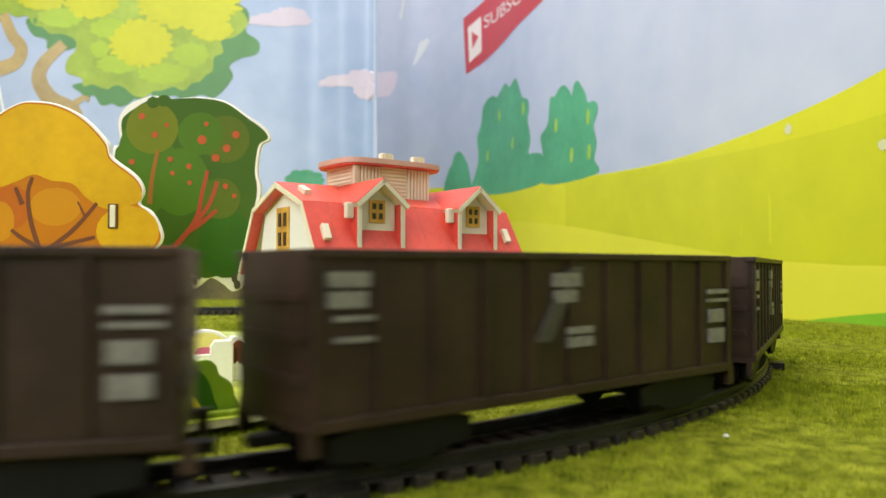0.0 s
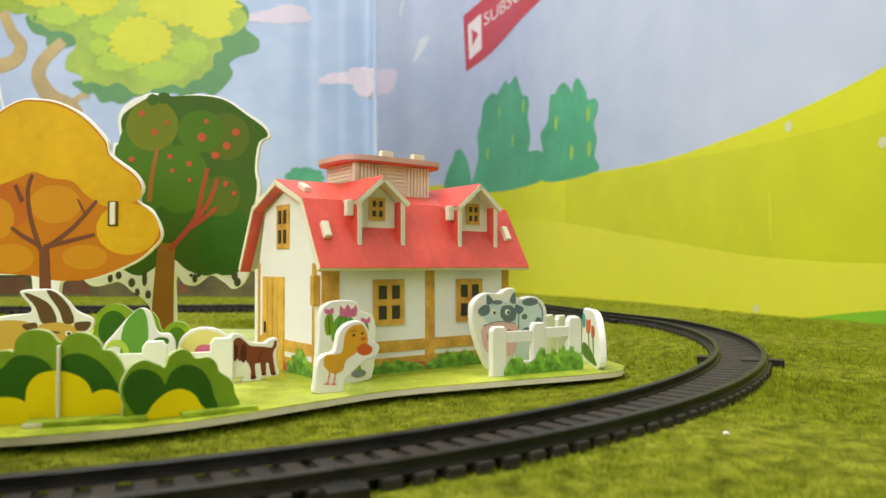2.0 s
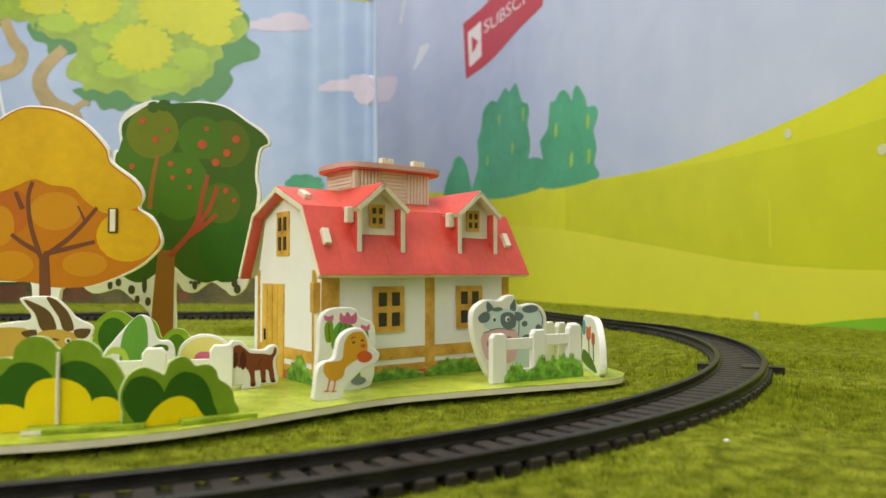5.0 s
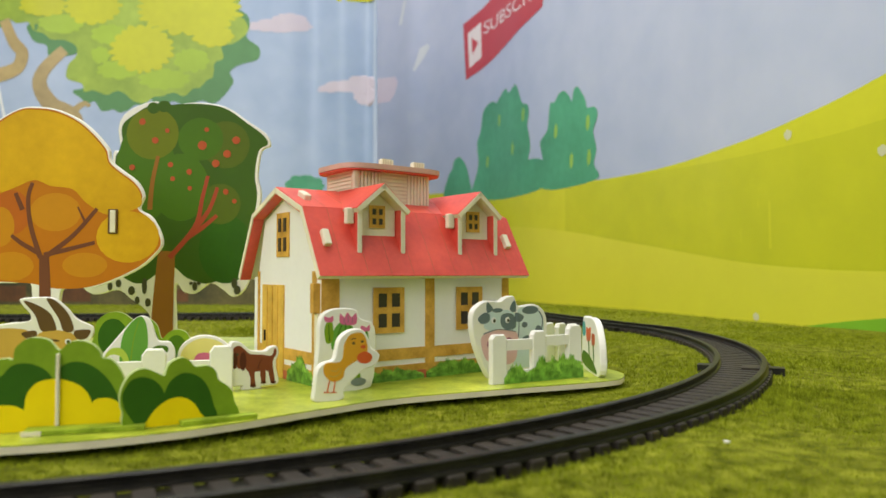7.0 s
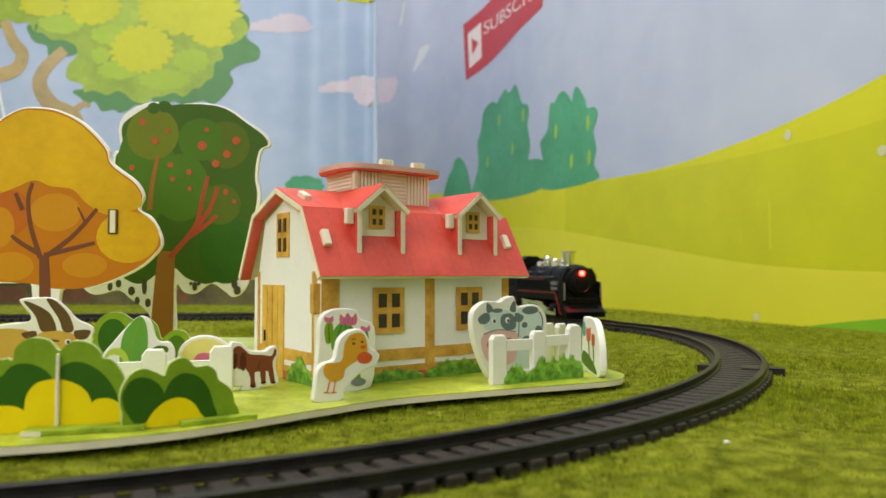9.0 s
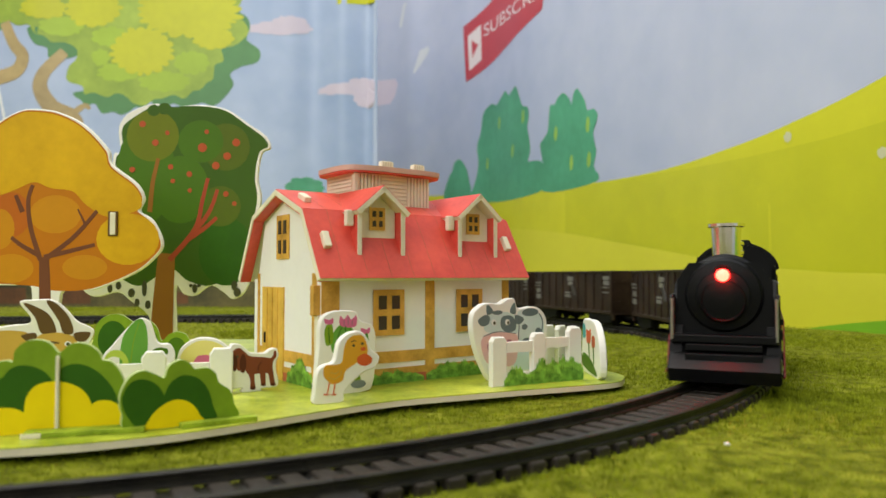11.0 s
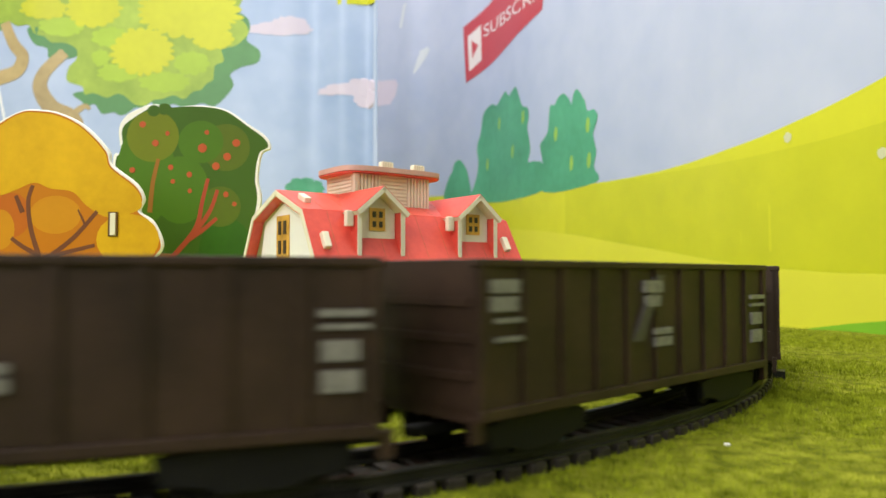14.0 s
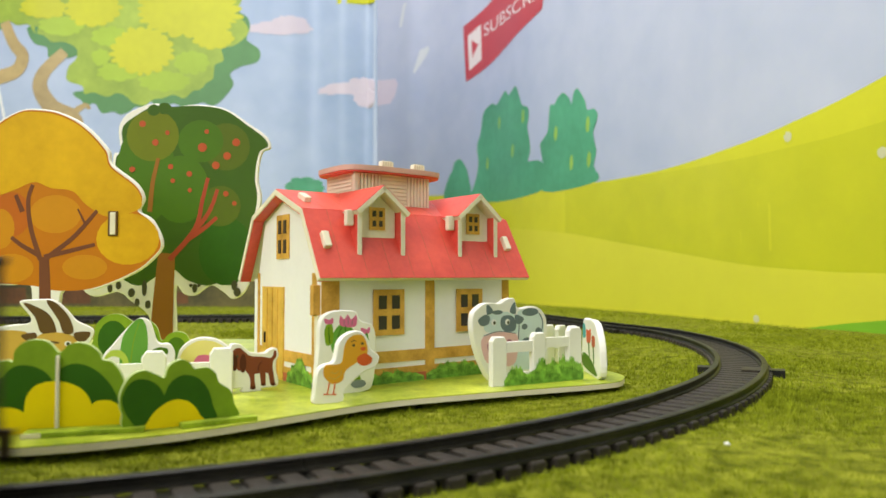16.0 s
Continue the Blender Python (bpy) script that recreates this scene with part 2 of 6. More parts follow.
def on_cloth(which, s, z, off=0.0):
    pts, along = CLOTHS[which]
    s = min(max(s, 0.0), float(along[-1]) - 0.001)
    at = lambda q: np.array([np.interp(q, along, pts[:, 0]), np.interp(q, along, pts[:, 1])])
    p, d = at(s), at(s + 0.01) - at(s - 0.01)
    d = d / np.linalg.norm(d)
    nrm = np.array([-d[1], d[0]])
    if nrm @ (np.array([0.0, 0.3]) - p) < 0:
        nrm = -nrm
    # soft folds hang down from the top hem
    fold = sum(a * math.exp(-((s - c) / w) ** 2) for a, c, w in FOLDS[which]) * (0.4 + 0.6 * min(1.0, z / 0.35))
    p = p + nrm * (off + fold)
    return Vector((p[0], p[1], z))


def cloth(which, label):
    bm = bmesh.new()
    ss = np.arange(0.0, float(CLOTHS[which][1][-1]), 0.005)
    zs = np.linspace(-0.002, 0.75, 26)
    grid = [[bm.verts.new(on_cloth(which, s, z)) for s in ss] for z in zs]
    back = [[bm.verts.new(on_cloth(which, s, z, -0.0008)) for s in ss] for z in zs]
    for g in (grid, back):
        for a, b in zip(g, g[1:]):
            for i in range(len(ss) - 1):
                bm.faces.new((a[i], a[i + 1], b[i + 1], b[i]))
    for e in (0, -1):
        for r in range(len(zs) - 1):
            bm.faces.new((grid[r][e], grid[r + 1][e], back[r + 1][e], back[r][e]))
    ob = part("backdrop", bm, SKY_CLOTH if which == "hills" else SKY_CLOTH_BLUE, smooth=True)
    return tagged(ob, label, "backdrop", kind="structure")


def printed(name, which, outline, layer, material, label=""):
    """A printed patch that follows the cloth; outline rows (s, z) along the cloth."""
    bm = bmesh.new()
    bm.faces.new([bm.verts.new((p[0], p[1], 0)) for p in outline])
    step = 0.012
    smin, smax = min(p[0] for p in outline), max(p[0] for p in outline)
    for k in range(1, int((smax - smin) / step) + 1):
        bmesh.ops.bisect_plane(bm, geom=bm.verts[:] + bm.edges[:] + bm.faces[:], plane_co=(smin + k * step, 0, 0), plane_no=(1, 0, 0))
    bmesh.ops.triangulate(bm, faces=bm.faces[:])
    for v in bm.verts:
        v.co = on_cloth(which, v.co.x, v.co.y, 0.0003 + 0.00006 * layer)
    return part(name, bm, material, BACKDROP[which], label)


ground_sheet()
turf_fibres()
BACKDROP = {"hills": cloth("hills", "satin backdrop cloth printed with sky and yellow-green hills"),
            "trees": cloth("trees", "satin backdrop cloth printed with blue sky and a big tree")}


def room():
    for name, b in (("wall_north", (-1.6, 1.6, 1.6, 1.7, -0.75, 2.0)), ("wall_south", (-1.6, 1.6, -1.7, -1.6, -0.75, 2.0)),
                    ("wall_west", (-1.7, -1.6, -1.7, 1.7, -0.75, 2.0)), ("wall_east", (1.6, 1.7, -1.7, 1.7, -0.75, 2.0))):
        tagged(part(name, boxed(*b), WALL_PAINT), "plain off-white painted room wall", "wall", kind="structure")
    tagged(part("floor", boxed(-1.6, 1.6, -1.6, 1.6, -0.80, -0.75), FLOOR_WOOD), "plain brown wooden room floor", "floor", kind="structure")
    tagged(part("table_top", boxed(-1.1, 0.75, -0.45, 1.55, -0.03, -0.0005), FLOOR_WOOD), "plain wooden table top under the grass mat", "table top", kind="structure")
    tagged(part("ceiling", boxed(-1.7, 1.7, -1.7, 1.7, 2.0, 2.1), WALL_PAINT), "plain white painted ceiling", "ceiling", kind="structure")


# ---------------------------------------------------------------- track
def sweep(bm, s0, s1, section, step=0.006, line=None):
    """A bar along the line; section rows (offset outwards, z)."""
    n = max(2, int((s1 - s0) / step))
    rings = []
    for i in range(n + 1):
        s = s0 + (s1 - s0) * i / n
        p, d = (on_line(s), heading(s)) if line is None else line(s)
        o = np.array([d[1], -d[0]])
        rings.append([bm.verts.new((p[0] + o[0] * a, p[1] + o[1] * a, z)) for a, z in section])
    k = len(section)
    for a, b in zip(rings, rings[1:]):
        for i in range(k):
            bm.faces.new((a[i], a[(i + 1) % k], b[(i + 1) % k], b[i]))
    bm.faces.new(rings[0])
    bm.faces.new(rings[-1])
    return bm


def rail_section(c):
    return [(c - 0.0016, 0.0050), (c + 0.0016, 0.0050), (c + 0.0015, 0.0056), (c + 0.0007, 0.0059), (c + 0.0007, 0.0070), (c + 0.0011, 0.0073), (c + 0.0011, 0.0078),
            (c + 0.0008, 0.0080), (c - 0.0008, 0.0080), (c - 0.0011, 0.0078), (c - 0.0011, 0.0073), (c - 0.0007, 0.0070), (c - 0.0007, 0.0059), (c - 0.0015, 0.0056)]


TIE_STEP = 0.0066


def track():
    tie = boxed(-0.0021, 0.0021, -0.0120, 0.0120, 0.0010, 0.0052, 0.0005)
    tie_me = bpy.data.meshes.new("tie")
    tie.to_mesh(tie_me)
    tie.free()
    tie_me.materials.append(TIE_PLASTIC)
    base = 0.505
    k0 = -2
    for k in range(k0, 12):
        s0, s1 = base + 0.221 * k, base + 0.221 * (k + 1)
        if k == 11:
            s1 = base + 0.221 * k0 + LENGTH
        t = thing("track_section", Matrix(), "black plastic toy railway track section lying on the grass mat", "track", "track sections of the loop")
        for c, nm in ((-0.0091, "rail"), (0.0091, "rail")):
            part(nm, sweep(bmesh.new(), s0 + 0.0001, s1 - 0.0001, rail_section(c)), RAIL_PLASTIC, t)
        part("connector", sweep(bmesh.new(), s1 - 0.0035, s1 + 0.0035, [(0.0108, 0.0020), (0.0165, 0.0020), (0.0165, 0.0058), (0.0108, 0.0058)], 0.002), RAIL_PLASTIC, t)
        part("connector", sweep(bmesh.new(), s1 - 0.0035, s1 + 0.0035, [(-0.0165, 0.0020), (-0.0108, 0.0020), (-0.0108, 0.0058), (-0.0165, 0.0058)], 0.002), RAIL_PLASTIC, t)
        part("bed", sweep(bmesh.new(), s0 + 0.0002, s1 - 0.0002, [(-0.0086, 0.0012), (0.0086, 0.0012), (0.0086, 0.0045), (-0.0086, 0.0045)], 0.012), RAIL_PLASTIC, t, "black web under the ties")
        part("joint_plate", sweep(bmesh.new(), s1 - 0.0062, s1 + 0.0062, [(0.0005, 0.0030), (0.0076, 0.0030), (0.0076, 0.0058), (0.0005, 0.0058)], 0.003), TIE_PLASTIC, t, "flat joint plate between the rails")
        n = int((s1 - s0) / TIE_STEP)
        for i in range(n):
            s = s0 + (i + 0.5) * (s1 - s0) / n
            p, d = on_line(s), heading(s)
            ob = new("tie", tie_me)
            ob.parent = t
            ob.matrix_basis = pose(p[0], p[1], 0, 0, 0, math.degrees(math.atan2(d[1], d[0])))


def siding():
    """A spare straight laid behind the board."""
    a, b = np.array([-0.620, 0.588]), np.array([-0.100, 0.668])
    d = (b - a) / np.linalg.norm(b - a)
    line = lambda s: (a + d * s, d)
    tie_me = bpy.data.meshes["tie"]
    for k in range(2):
        s0, s1 = 0.262 * k, 0.262 * (k + 1)
        t = thing("track_section", Matrix(), "straight black plastic toy railway track behind the farm board", "track", "spare straights")
        for c in (-0.0091, 0.0091):
            part("rail", sweep(bmesh.new(), s0 + 0.0004, s1 - 0.0004, rail_section(c), 0.05, line), RAIL_PLASTIC, t)
        n = int((s1 - s0) / TIE_STEP)
        for i in range(n):
            p = line(s0 + (i + 0.5) * (s1 - s0) / n)[0]
            ob = new("tie", tie_me)
            ob.parent = t
            ob.matrix_basis = pose(p[0], p[1], 0, 0, 0, math.degrees(math.atan2(d[1], d[0])))


# ---------------------------------------------------------------- farm board and house
def plate(outline, z0, z1):
    """A lying plate from a closed outline of (x, y)."""
    bm = bmesh.new()
    f = bm.faces.new([bm.verts.new((p[0], p[1], z0)) for p in outline])
    r = bmesh.ops.extrude_face_region(bm, geom=[f])
    bmesh.ops.translate(bm, vec=(0, 0, z1 - z0), verts=[v for v in r["geom"] if isinstance(v, bmesh.types.BMVert)])
    return bm


BOARD_TOP = 0.006
BOARD = [(-0.245, 0.150), (-0.160, 0.146), (-0.0965, 0.1595), (-0.0705, 0.1705), (-0.0545, 0.1825), (-0.0364, 0.2005), (-0.0144, 0.2204), (0.0215, 0.2386), (0.0570, 0.2552),
         (0.0658, 0.2655), (0.0668, 0.2815), (0.052, 0.3150), (0.015, 0.360), (-0.06, 0.415), (-0.16, 0.430), (-0.25, 0.400), (-0.29, 0.28)]


def board():
    out = [(p.x, p.y) for p in curve_pts([Vector((*p, 0)) for p in BOARD], 8)]
    b = thing("farm_board", pose(0, 0, 0), "foam base board printed with light green grass", "board")
    part("core", plate(out, 0.0040, BOARD_TOP - 0.0003), FOAM, b, "cream foam core with cut edge")
    part("printed_sheet", plate(out, BOARD_TOP - 0.0003, BOARD_TOP), GREEN_PRINT, b, "glossy light green grass print")
    bm = bmesh.new()
    for x, y in ((-0.2, 0.2), (-0.05, 0.25), (0.04, 0.27), (-0.1, 0.38), (-0.22, 0.35)):
        box(bm, x - 0.004, x + 0.004, y - 0.004, y + 0.004, 0.0005, 0.0041)
    part("foot", bm, FOAM, b)


HOUSE = pose(-0.0404, 0.2386, BOARD_TOP, 0, 0, 37)
HL, HD, HW = 0.083, 0.055, 0.0363      # front length, gable depth, wall height
ROOF = [(-0.0070, 0.0368), (0.0063, 0.0600), (0.0275, 0.0684), (0.0487, 0.0600), (0.0620, 0.0362)]


def quad_plate(bm, a, b, c, d, t):
    """A plate of thickness t over the corners a b c d, thickened against its normal."""
    n = (Vector(b) - Vector(a)).cross(Vector(d) - Vector(a)).normalized() * t
    top = [bm.verts.new(Vector(p)) for p in (a, b, c, d)]
    low = [bm.verts.new(Vector(p) - n) for p in (a, b, c, d)]
    bm.faces.new(top)
    bm.faces.new(low[::-1])
    for i in range(4):
        bm.faces.new((top[i], low[i], low[(i + 1) % 4], top[(i + 1) % 4]))
    return bm


def four_panes(parent, x0, x1, z0, z1, y, ax, frame_w=0.0017):
    """A printed window: ochre frame and four dark panes. ax: 'front' or 'gable'."""
    def flat(a0, a1, b0, b1, d, bm):
        return box(bm, a0, a1, y - d, y, b0, b1) if ax == "front" else box(bm, y - d, y, a0, a1, b0, b1)
    w = part("window", flat(x0, x1, z0, z1, 0.0004, bmesh.new()), WOOD_PRINT, parent, "ochre framed window with four dark panes")
    mx, mz, g = (x0 + x1) / 2, (z0 + z1) / 2, frame_w * 0.55
    for a0, a1 in ((x0 + frame_w, mx - g), (mx + g, x1 - frame_w)):
        for b0, b1 in ((z0 + frame_w, mz - g), (mz + g, z1 - frame_w)):
            part("pane", flat(a0, a1, b0, b1, 0.0007, bmesh.new()), PANE_DARK, w)


def tufts(parent, u0, u1, y, z0, h, rng, ax="front"):
    """Printed grass in two lumpy clumps with ragged tops, standing just proud of a wall."""
    for layer, (material, grow, ragged) in enumerate(((GRASS_TUFT, 1.0, 0.75), (GRASS_TUFT_DARK, 0.62, 0.55))):
        n = int((u1 - u0) / 0.0008)
        pts = [(u0, z0)]
        seed = rng.uniform(0, 50)
        for i in range(n + 1):
            u = u0 + (u1 - u0) * i / n
            env = h * grow * (0.35 + 0.65 * math.sin(math.pi * (i + 0.3) / (n + 0.6)) ** 0.6) * (0.85 + 0.40 * noise.noise(Vector((u * 420, seed, z0))))
            pts.append((u, z0 + env * rng.uniform(0.9, 1.1)))
            pts.append((u + 0.0003, z0 + env * rng.uniform(ragged, 0.9)))
        pts.append((u1 + 0.0003, z0))
        off = 0.0003 + 0.00012 * layer
        bm = slab(bmesh.new(), pts[::-1], y - off, y)
        if ax == "gable":
            for v in bm.verts:
                v.co = Vector((v.co.y, v.co.x, v.co.z))
        part("grass_tuft", bm, material, parent, "green printed grass tuft")


def house():
    rng = random.Random(5)
    h = thing("toy_farmhouse", HOUSE, "white foam-board toy farmhouse with red gambrel roof and ochre timbers", "toy house")
    T = 0.0026
    # walls
    front = part("wall", boxed(0, HL, 0, T, 0, HW, 0.0002), HOUSE_WHITE, h, "white printed front wall")
    part("wall", boxed(0, HL, HD - T, HD, 0, HW, 0.0002), HOUSE_WHITE, h)
    for x0 in (0.0006, HL - T - 0.0006):
        prof = [(T + 0.0002, 0.0), (HD - T - 0.0002, 0.0), (HD - T - 0.0002, 0.038), (0.0465, 0.0575), (0.0275, 0.0655), (0.0085, 0.0575), (T + 0.0002, 0.038)]
        bm = slab(bmesh.new(), prof, x0, x0 + T)
        for v in bm.verts:
            v.co = Vector((v.co.y, v.co.x, v.co.z))
        g = part("gable_wall", bm, HOUSE_WHITE, h, "white printed gable wall")
    # ochre timbers and plinth printed on the front
    f = -0.0004
    for u0, u1 in ((0.0003, 0.0069), (0.0424, 0.0464), (0.0797, HL)):
        part("timber", boxed(u0, u1, f, 0, 0, HW - 0.0004), WOOD_PRINT, h)
    for u0, u1 in ((0.0069, 0.0424), (0.0464, 0.0797)):
        part("timber", boxed(u0, u1, f, 0, 0.0072, 0.0112), WOOD_PRINT, h)
        part("timber", boxed(u0, u1, f, 0, 0.0028, 0.0053), WOOD_PRINT, h)
        part("plinth", boxed(u0, u1, f - 0.0002, 0, 0.0, 0.0030), BRICK_PRINT, h, "red brick plinth")
    tufts(h, 0.0170, 0.041, f - 0.0002, 0.0, 0.0050, rng)
    tufts(h, 0.0425, 0.072, f - 0.0002, 0.0, 0.0066, rng)
    four_panes(h, 0.0200, 0.0328, 0.0168, 0.0328, f, "front", 0.0021)
    four_panes(h, 0.0564, 0.0690, 0.0166, 0.0326, f, "front", 0.0021)
    # gable face
    k = 0.0006
    part("timber", boxed(k - 0.0004, k, T, 0.0065, 0.0, 0.0385), WOOD_PRINT, h)
    part("timber", boxed(k - 0.0004, k, HD - T - 0.0016, HD - T, 0.0, 0.0385), WOOD_PRINT, h)
    part("timber", boxed(k - 0.0004, k, 0.0065, 0.0285, 0.0070, 0.0110), WOOD_PRINT, h)
    part("timber", boxed(k - 0.0004, k, 0.0475, 0.0508, 0.0070, 0.0110), WOOD_PRINT, h)
    part("timber", boxed(k - 0.0004, k, 0.0065, 0.0285, 0.0030, 0.0050), WOOD_PRINT, h)
    part("plinth", boxed(k - 0.0005, k, 0.0065, 0.0285, 0.0, 0.0030), BRICK_PRINT, h)
    tufts(h, 0.0055, 0.0245, k - 0.0005, 0.0, 0.0088, rng, "gable")
    door = part("door", boxed(k - 0.0006, k, 0.0288, 0.0474, 0.0, 0.0335), DOOR_PRINT, h, "ochre plank door")
    for i in range(1, 4):
        v = 0.0288 + 0.0186 * i / 4
        part("plank_joint", boxed(k - 0.0008, k - 0.0005, v - 0.0002, v + 0.0002, 0.0004, 0.0330), WOOD_PRINT, door)
    part("handle", boxed(k - 0.0012, k - 0.0005, 0.0440, 0.0446, 0.0125, 0.0165), PANE_DARK, door, "small dark door handle")
    four_panes(h, 0.0248, 0.0352, 0.0437, 0.0597, k - 0.0001, "gable", 0.0020)
    # corner tabs that lock front and gable
    part("corner_tab", boxed(-0.0026, 0.0004, 0.0001, T, 0.0245, 0.0345, 0.0004), WOOD_PRINT, h, "ochre interlocking corner tab")
    part("corner_tab", boxed(-0.0010, 0.0004, 0.0001, T, 0.0060, 0.0245, 0.0003), FOAM, h)
    # roof: four panels over the gambrel line, each with a cream cut edge
    u0, u1 = -0.0040, 0.0880
    for (v0, z0), (v1, z1) in zip(ROOF, ROOF[1:]):
        bm = quad_plate(bmesh.new(), (u0, v0, z0), (u1, v0, z0), (u1, v1, z1), (u0, v1, z1), 0.0018)
        p = part("roof_panel", bm, FOAM, h, "red printed roof panel with cream foam edge")
        e = 0.0003
        nrm = (Vector((0, v1 - v0, z1 - z0)).cross(Vector((-1, 0, 0)))).normalized()
        if nrm.z < 0:
            nrm = -nrm
        a = [Vector(q) + nrm * 0.00035 for q in ((u0 + e, v0, z0), (u1 - e, v0, z0), (u1 - e, v1, z1), (u0 + e, v1, z1))]
        part("roof_print", quad_plate(bmesh.new(), *a, 0.0003), ROOF_RED, p, "red printed roof sheet")
        # faint scored plank lines
        n = 10
        for i in range(1, n):
            u = u0 + (u1 - u0) * i / n
            a = [Vector(q) + nrm * 0.0004 for q in ((u - 0.00008, v0, z0), (u + 0.00008, v0, z0), (u + 0.00008, v1, z1), (u - 0.00008, v1, z1))]
            part("plank_joint", quad_plate(bmesh.new(), *a, 0.0002), BRICK_PRINT, p)
    # underside of the near overhang shows red
    for (v0, z0), (v1, z1) in zip(ROOF, ROOF[1:]):
        d = Vector((0, v1 - v0, z1 - z0)).normalized()
        nrm = Vector((0, -d.z, d.y))
        a = [Vector(q) - nrm * 0.0020 for q in ((u0 + 0.0003, v0, z0), (0.0004, v0, z0), (0.0004, v1, z1), (u0 + 0.0003, v1, z1))]
        part("roof_lining", quad_plate(bmesh.new(), *a, 0.0002), ROOF_RED, h)
    # locking tabs through the roof
    for u, v in ((0.0018, 0.0162), (0.0014, 0.0000), (0.0812, 0.0004), (0.0805, 0.0160)):
        z = float(np.interp(v, [p[0] for p in ROOF], [p[1] for p in ROOF]))
        lo, hi = (ROOF[0], ROOF[1]) if v < ROOF[1][0] else (ROOF[1], ROOF[2])
        ang = math.degrees(math.atan2(hi[1] - lo[1], hi[0] - lo[0]))
        part("roof_tab", boxed(-0.0013, 0.0013, -0.0030, 0.0030, -0.001, 0.0022, 0.0004), FOAM, h, "cream foam locking tab", m=pose(u, v, z, ang, 0, 0))
    # two dormers
    for c in (0.0220, 0.0652):
        dormer(h, c)
    # louvred cupola with a red-topped cap
    cu = part("cupola", boxed(0.0225, 0.0560, 0.0165, 0.0385, 0.0610, 0.0760), LOUVRE, h, "cream louvred cupola")
    for i in range(9):
        z = 0.0640 + i * 0.0014
        part("louvre_slat", boxed(0.0221, 0.0226, 0.0185, 0.0365, z, z + 0.0008), FOAM, cu)
        part("louvre_slat", boxed(0.0335, 0.0450, 0.0160, 0.0166, z, z + 0.0008), FOAM, cu)
    for i in range(22):
        u = 0.0232 + i * 0.0015
        if u < 0.0325 or u > 0.0455:
            part("louvre_slat", boxed(u, u + 0.0008, 0.0158, 0.0166, 0.0635, 0.0756), FOAM, cu)
    part("cupola_post", boxed(0.0216, 0.0236, 0.0155, 0.0175, 0.0625, 0.0758, 0.0003), LOUVRE, cu)
    cap = [(0.0400 + 0.0225 * s, 0.0275 + 0.0152 * c) for s, c in ((math.copysign(abs(math.cos(a)) ** 0.45, math.cos(a)), math.copysign(abs(math.sin(a)) ** 0.45, math.sin(a)))
                                                                 for a in (2 * math.pi * i / 40 for i in range(40)))]
    part("cupola_cap", plate(cap, 0.0764, 0.0783), CAP_PINK, h, "dusty pink foam cap with rounded corners")
    part("cupola_cap_lining", plate([(0.04 + (x - 0.04) * 0.985, 0.0275 + (y - 0.0275) * 0.98) for x, y in cap], 0.0758, 0.0763), ROOF_RED, h)
    for u in (0.0330, 0.0475):
        t = part("cap_tab", boxed(u, u + 0.0055, 0.0150, 0.0174, 0.0780, 0.0808, 0.0004), FOAM, h)
        for i in range(4):
            part("tab_groove", boxed(u + 0.0006 + i * 0.0011, u + 0.0010 + i * 0.0011, 0.0148, 0.0174, 0.0788, 0.0809), LOUVRE, t)


def dormer(h, c):
    d = part("dormer", boxed(c - 0.0078, c + 0.0078, 0.0006, 0.0034, 0.0504, 0.0600, 0.0005), FOAM, h, "white dormer with small window")
    bm = slab(bmesh.new(), [(c - 0.0078, 0.0599), (c + 0.0078, 0.0599), (c, 0.0662)], 0.0006, 0.0034)
    part("dormer_gable", bm, FOAM, d)
    four_panes_on(d, c - 0.0032, c + 0.0032, 0.0535, 0.0614, 0.0005)
    for sgn in (-1, 1):
        x = c + sgn * 0.0088
        cheek = [(-0.0030, 0.0447), (-0.0030, 0.0607), (0.0110, 0.0607), (0.0040, 0.0560)]
        bm = slab(bmesh.new(), cheek, x - 0.0008, x + 0.0008)
        for v in bm.verts:
            v.co = Vector((v.co.y, v.co.x, v.co.z))
        ck = part("cheek", bm, FOAM, d, "cream-edged dormer cheek")
        bm = slab(bmesh.new(), [(-0.0026, 0.0452), (-0.0026, 0.0604), (0.0105, 0.0604), (0.0040, 0.0562)], x - 0.00095, x + 0.00095)
        for v in bm.verts:
            v.co = Vector((v.co.y, v.co.x, v.co.z))
        part("cheek_print", bm, ROOF_RED, ck, "red printed cheek")
        # roof slope of the dormer
        a = (c, -0.0046, 0.0686)
        b = (c + sgn * 0.0108, -0.0046, 0.0596)
        b2 = (c + sgn * 0.0108, 0.0085, 0.0596)
        a2 = (c, 0.0275, 0.0686)
        nrm = (Vector(b) - Vector(a)).cross(Vector(a2) - Vector(a)).normalized()
        if nrm.z < 0:
            nrm = -nrm
        order = (a, b, b2, a2) if sgn > 0 else (a2, b2, b, a)
        rp = part("dormer_roof", quad_plate(bmesh.new(), *order, 0.0016), FOAM, d, "red printed dormer roof with cream edge")
        top = [Vector(p) + nrm * 0.0003 + Vector((0, 0.0003 if p[1] < 0 else 0, 0)) for p in order]
        part("dormer_roof_print", quad_plate(bmesh.new(), *top, 0.00025), ROOF_RED, rp, "red printed sheet")
        part("dormer_tab", boxed(c - 0.0128, c - 0.0100, -0.0012, 0.0012, 0.0545, 0.0600, 0.0004) if sgn < 0 else boxed(c + 0.0096, c + 0.0110, -0.0010, 0.0010, 0.0575, 0.0600, 0.0003), FOAM, d)


